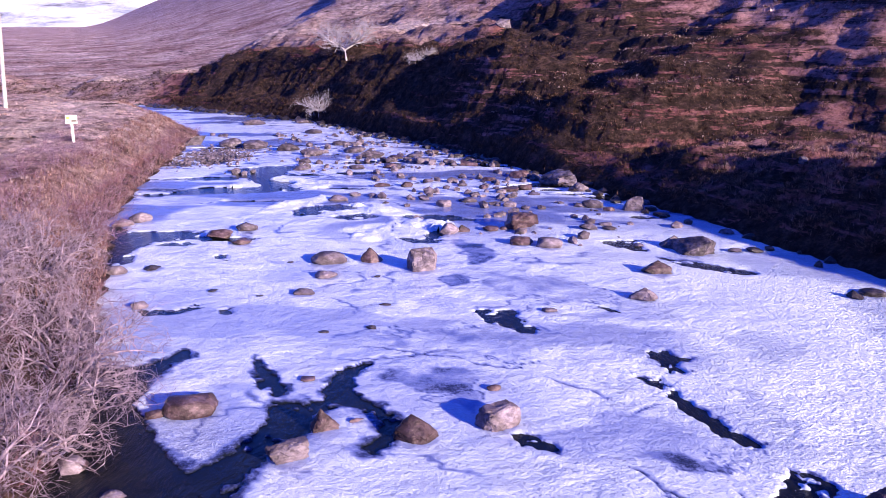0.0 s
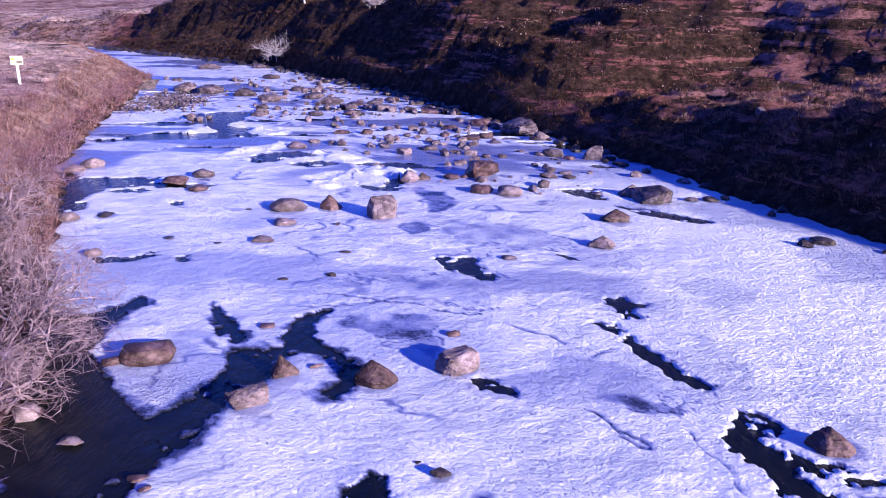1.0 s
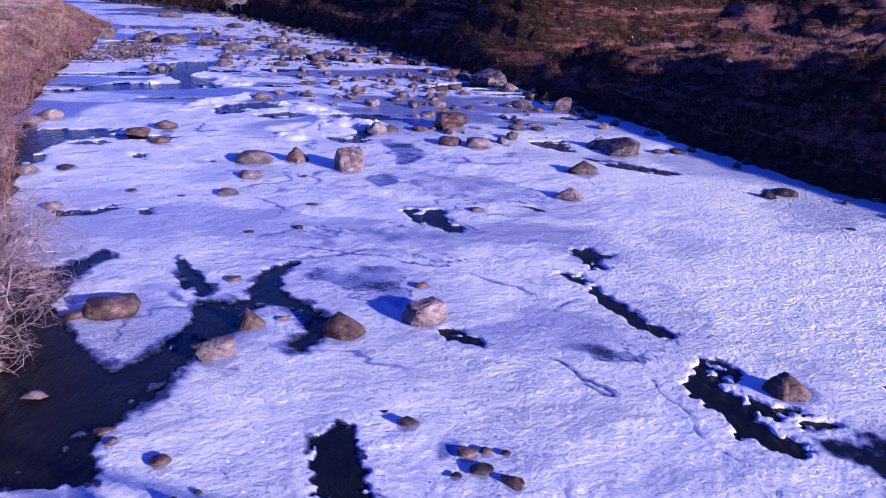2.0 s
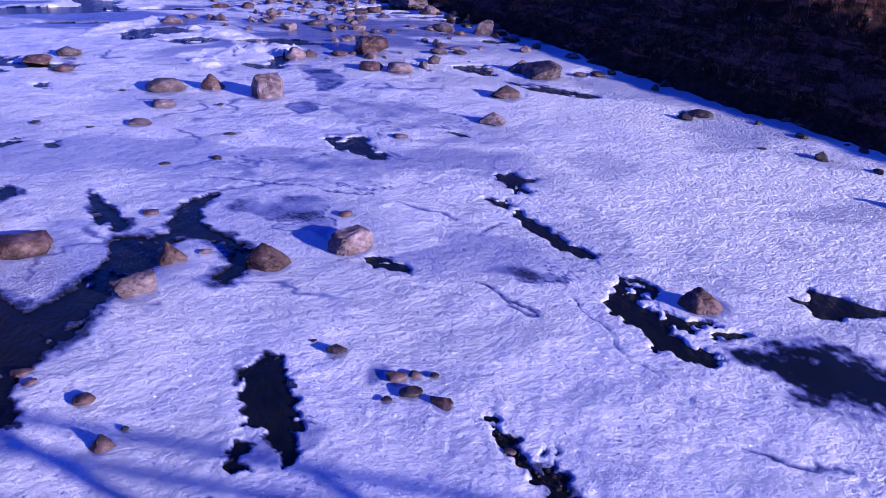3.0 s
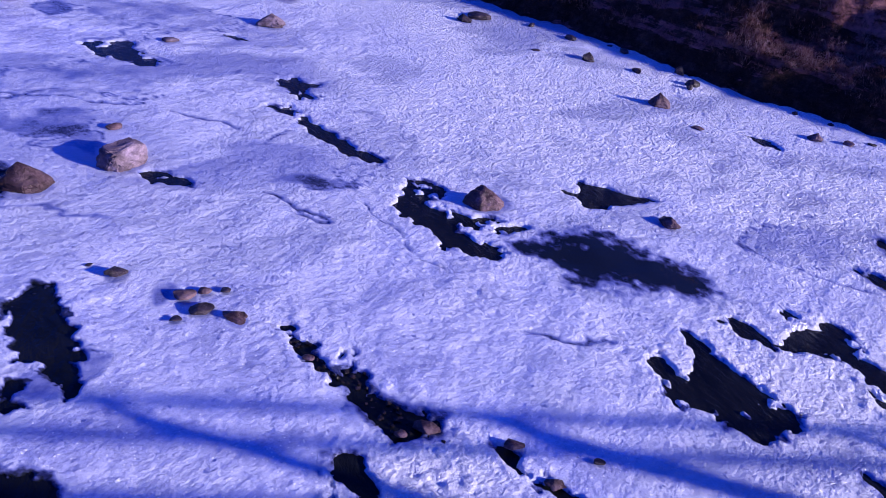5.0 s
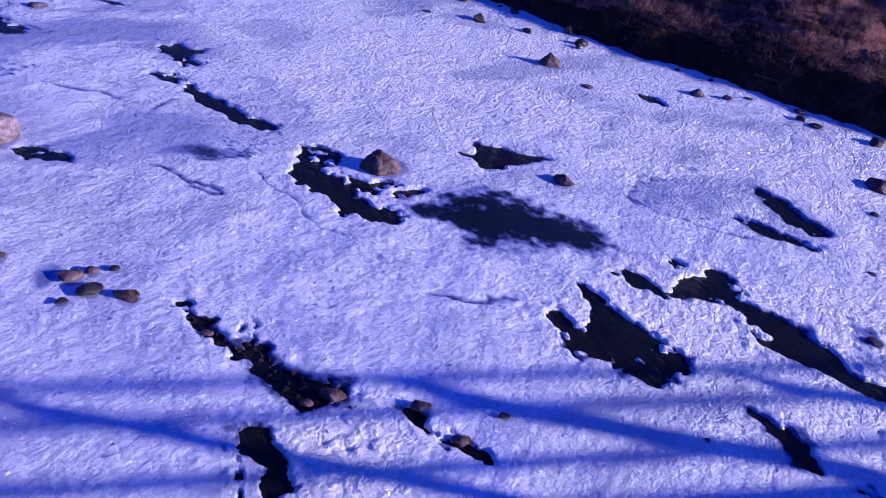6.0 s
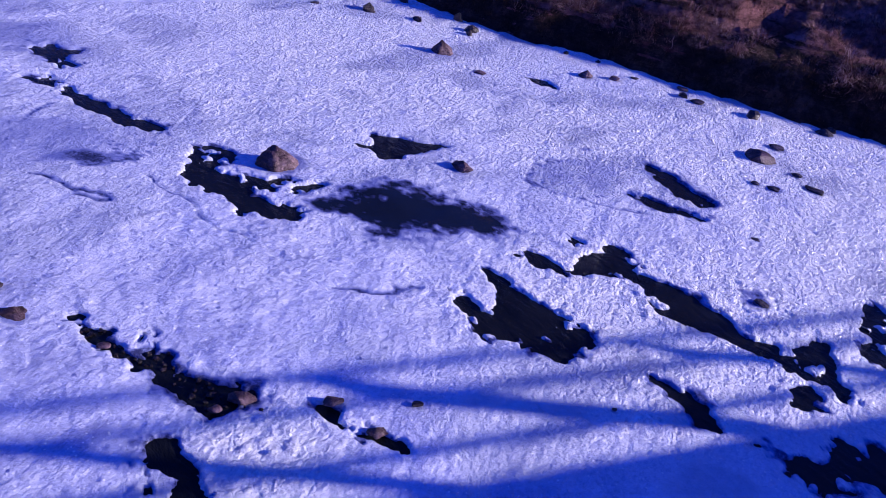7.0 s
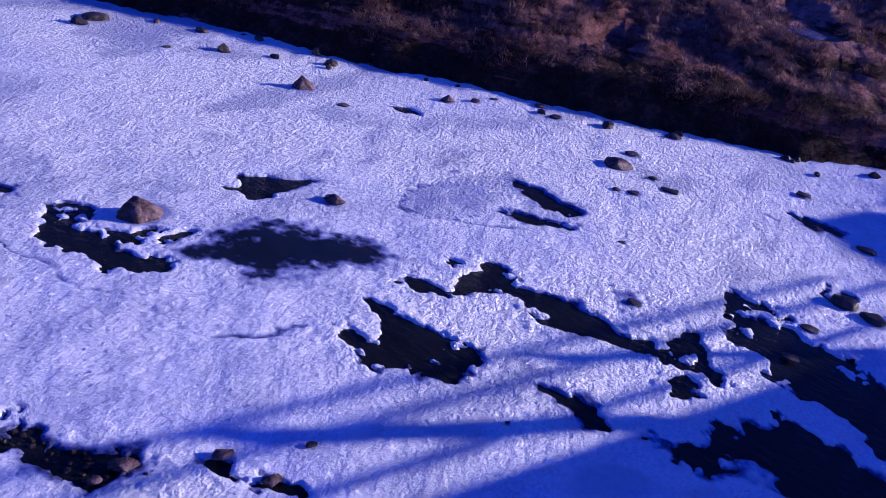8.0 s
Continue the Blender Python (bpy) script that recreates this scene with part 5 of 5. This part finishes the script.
for n, (x, y, k) in enumerate(PLACES):
    m = pose(x, y, on_ground(x, y), 0, 0, 67 * n) @ Matrix.Scale(k, 4)
    if n < 3:
        shrubs[n].matrix_world = m
    else:
        copy_thing(shrubs[n % 3], m)


def scrub_stuff(name, label, places, low, high, seed):
    """Low twiggy brush: many small leafless bushes in one mesh."""
    rng = random.Random(seed)
    kinds = []
    for k in range(4):
        limbs = []
        for _ in range(9):
            a = rng.uniform(0, math.tau)
            branching(rng, Vector((rng.gauss(0, 0.2), rng.gauss(0, 0.2), -0.1)), Vector((math.cos(a) * 0.8, math.sin(a) * 0.8, rng.uniform(0.5, 1))), 0.8, 0.008, 0, limbs, 0.05, (5, 4), 0.3)
        me = limb_mesh("bush", limbs, 3)
        v = np.zeros(len(me.vertices) * 3, np.float32)
        me.vertices.foreach_get("co", v)
        f = np.zeros(len(me.polygons) * 4, np.int32)
        me.polygons.foreach_get("vertices", f)
        kinds.append((v.reshape(-1, 3), f.reshape(-1, 4)))
        bpy.data.meshes.remove(me)
    verts, faces, first = [], [], 0
    ground, s, _ = land(*places.T)
    for (x, y), z, off in zip(places, ground, s):
        if off < 0.1:
            continue
        v, f = kinds[rng.randrange(4)]
        a, k = rng.uniform(0, math.tau), rng.uniform(low, high)
        c, q = math.cos(a) * k, math.sin(a) * k
        verts.append(np.stack([v[:, 0] * c - v[:, 1] * q + x, v[:, 0] * q + v[:, 1] * c + y, v[:, 2] * k + z], 1))
        faces.append(f + first)
        first += len(v)
    me = raw_mesh(name, np.concatenate(verts), np.concatenate(faces), True)
    tagged(mesh_part(name, me, SCRUB), label, "scrub", kind="stuff")


scrub_stuff("bank_scrub", "purple-brown leafless brush along the bank", beside(LEFT_SHORE, 2, 9, 46, 4.0, 23, -1), 0.7, 1.2, 1)
scrub_stuff("bank_scrub", "low russet brush along the water's edge", beside(LEFT_SHORE, 5, 11, 44, 1.3, 61, -1), 0.5, 0.9, 3)
blades("bank_scrub", "thicket of fine purple twigs behind the shrubs", "scrub", beside(LEFT_SHORE, 1, 8, 2600, 4.6, 41, -1), 10, 0.24, 0.004, 2.0, SCRUB, 42)
big = tree("bare_tree", "leafless silver-barked tree on the shaded slope", 5, 2.9, 1.0, TREE_BARK)
big.matrix_world = pose(-7.1, 59.2, on_ground(-7.1, 59.2)) @ Matrix.Diagonal((1.85, 1.85, 1.4, 1))
low = tree("bare_tree", "small leafless pale tree beside the river", 9, 2.1, 1.7, TREE_BARK)
low.matrix_world = pose(-8.6, 54.4, on_ground(-8.6, 54.4)) @ Matrix.Diagonal((1.12, 1.12, 1.4, 1))
for n, (x, y, k) in enumerate([(-1.8, 51.7, 0.5), (-0.9, 52.8, 0.4)]):
    copy_thing(low, pose(x, y, on_ground(x, y), 0, 0, 80 * n + 30) @ Matrix.Scale(k, 4))


# ---- sign and pole on the moor ----
def box(bm, m, sx, sy, sz, bevel=0.004):
    made = bmesh.ops.create_cube(bm, size=1, matrix=m @ Matrix.Diagonal((sx, sy, sz, 1)))
    edges = {e for v in made["verts"] for e in v.link_edges}
    bmesh.ops.bevel(bm, geom=list(edges), offset=bevel, segments=1, affect="EDGES")


def build_sign(x, y):
    ob = tagged(new("notice_sign"), "small white notice board on a short white post", "sign")
    ob.matrix_world = pose(x, y, on_ground(x, y), 0, 0, 24)
    bm = bmesh.new()
    box(bm, pose(0, 0, 0.3), 0.1, 0.08, 0.9)
    part("post", bm, WHITE, ob)
    bm = bmesh.new()
    box(bm, pose(0, -0.06, 0.92), 0.44, 0.03, 0.34, 0.008)
    board = part("board", bm, WHITE, ob)
    for dx, dz, w, h, mat in ((-0.12, 0.98, 0.14, 0.1, YELLOW), (0.1, 0.98, 0.16, 0.04, YELLOW), (0.09, 0.86, 0.22, 0.08, PRINT), (-0.14, 0.86, 0.1, 0.05, YELLOW)):
        bm = bmesh.new()
        box(bm, pose(dx, -0.079, dz), w, 0.008, h, 0.002)
        part("print_bar", bm, mat, board)


def build_pole(x, y):
    ob = tagged(new("utility_pole"), "pale weathered wooden utility pole on the moor", "pole")
    ob.matrix_world = pose(x, y, on_ground(x, y), 0, 3.5, 0)
    bm = bmesh.new()
    bmesh.ops.create_cone(bm, cap_ends=True, segments=16, radius1=0.13, radius2=0.1, depth=8.4, matrix=pose(0, 0, 3.8))
    part("shaft", bm, wood_material("pale_pole_wood", (0.34, 0.3, 0.28), (0.55, 0.5, 0.47), 3), ob)
    bm = bmesh.new()
    box(bm, pose(0, 0, 7.5), 1.6, 0.1, 0.12)
    part("crossarm", bm, TIMBER, ob)
    for dx in (-0.7, 0.7):
        bm = bmesh.new()
        bmesh.ops.create_cone(bm, cap_ends=True, segments=10, radius1=0.05, radius2=0.03, depth=0.16, matrix=pose(dx, 0, 7.63))
        part("insulator", bm, WHITE, ob)


build_sign(-15.2, 32.2)
build_pole(-27.0, 48.8)
for x, y, w, h, c in ((4.0, 54.2, 1.1, 0.55, "p"), (10.7, 23.1, 0.3, 0.2, "p"), (-26.5, 60.5, 1.3, 0.5, "p")):
    ob = stone(x, y, w, w * 0.7, h, 10, "b", c)
    ob.location.z = on_ground(x, y) - 0.3 * h
    tagged(ob, "pale boulder half sunk in the turf", "boulder", "boulders on the moor")

def build_puddle(x, y, wide, deep):
    """A frozen puddle lying in a hollow of the turf."""
    a, r = np.meshgrid(np.linspace(0, math.tau, 40), np.linspace(0, 1, 9))
    out = r * (1 + 0.3 * fbm(np.cos(a) + 5, np.sin(a), 1.2, 3, 9))
    px, py = (x + wide * out * np.cos(a)).ravel(), (y + deep * out * np.sin(a)).ravel()
    pz = PUDDLE_LEVEL + 0.1 + 0.02 - 0.05 * (r.ravel() ** 4)
    me = raw_mesh("frozen_puddle", np.stack([px, py, pz], 1), grid_faces(40, 9), True)
    layer = me.attributes.new("clear", "FLOAT", "POINT")
    layer.data.foreach_set("value", np.full(len(px), 0.64, np.float32))
    tagged(mesh_part("frozen_puddle", me, ICE), "small frozen puddle in the bank's brown turf", "ice")


build_puddle(19.8, 4.3, 0.5, 0.45)

# ---- the footbridge that throws its shadow on the ice ----
AXIS = math.degrees(math.atan2(-0.371, 0.928))


def build_bridge():
    """Deck and railings; local x runs along the bridge, y towards upstream."""
    ob = tagged(new("footbridge"), "timber and steel footbridge with an open railing", "bridge")
    ob.matrix_world = pose(0, 0, 0, 0, 0, AXIS)
    first, last = -8.0, 23.5
    for n, x in enumerate(np.arange(first, last, 0.2)):
        bm = bmesh.new()
        box(bm, pose(x, -0.95, DECK - 0.025, 0, 0, 0), 0.185, 1.5, 0.05)
        part("plank", bm, TIMBER, ob)
    for y in (-0.3, -1.6):
        bm = bmesh.new()
        box(bm, pose((first + last) / 2, y, DECK - 0.2), last - first, 0.12, 0.3)
        part("beam", bm, STEEL, ob)
    for y in (-0.16, -1.74):
        for h, thick in RAILS:
            bm = bmesh.new()
            box(bm, pose((first + last) / 2, y, h), last - first, 0.05, thick)
            part("rail", bm, TIMBER, ob)
        for x, wide in STRUTS:
            bm = bmesh.new()
            tall = RAILS[-1][0] - DECK
            box(bm, pose(x, y - 0.065 * (1 if y > -1 else -1), DECK + tall / 2 - 0.06, 0, -36.8, 0), wide, 0.07, tall / math.cos(radians(36.8)))
            part("strut", bm, TIMBER, ob)


build_bridge()


def build_shadow_block():
    """Unseen masonry block added at the bridge's end on the bank, its front raked to shape the shadow on the ice."""
    bm = bmesh.new()
    box(bm, pose(26.9, -1.2, 2.5), 5.0, 2.4, 5.3, 0.05)
    for v in bm.verts:
        if v.co.x < 25.5 and v.co.z > 3:
            v.co.x += 3.4
    ob = part("abutment", bm, STONES["g"])
    ob.matrix_world = pose(0, 0, 0, 0, 0, AXIS)
    tagged(ob, "unseen grey masonry block added to cast shade beyond the footbridge", "abutment", kind="structure")


build_shadow_block()
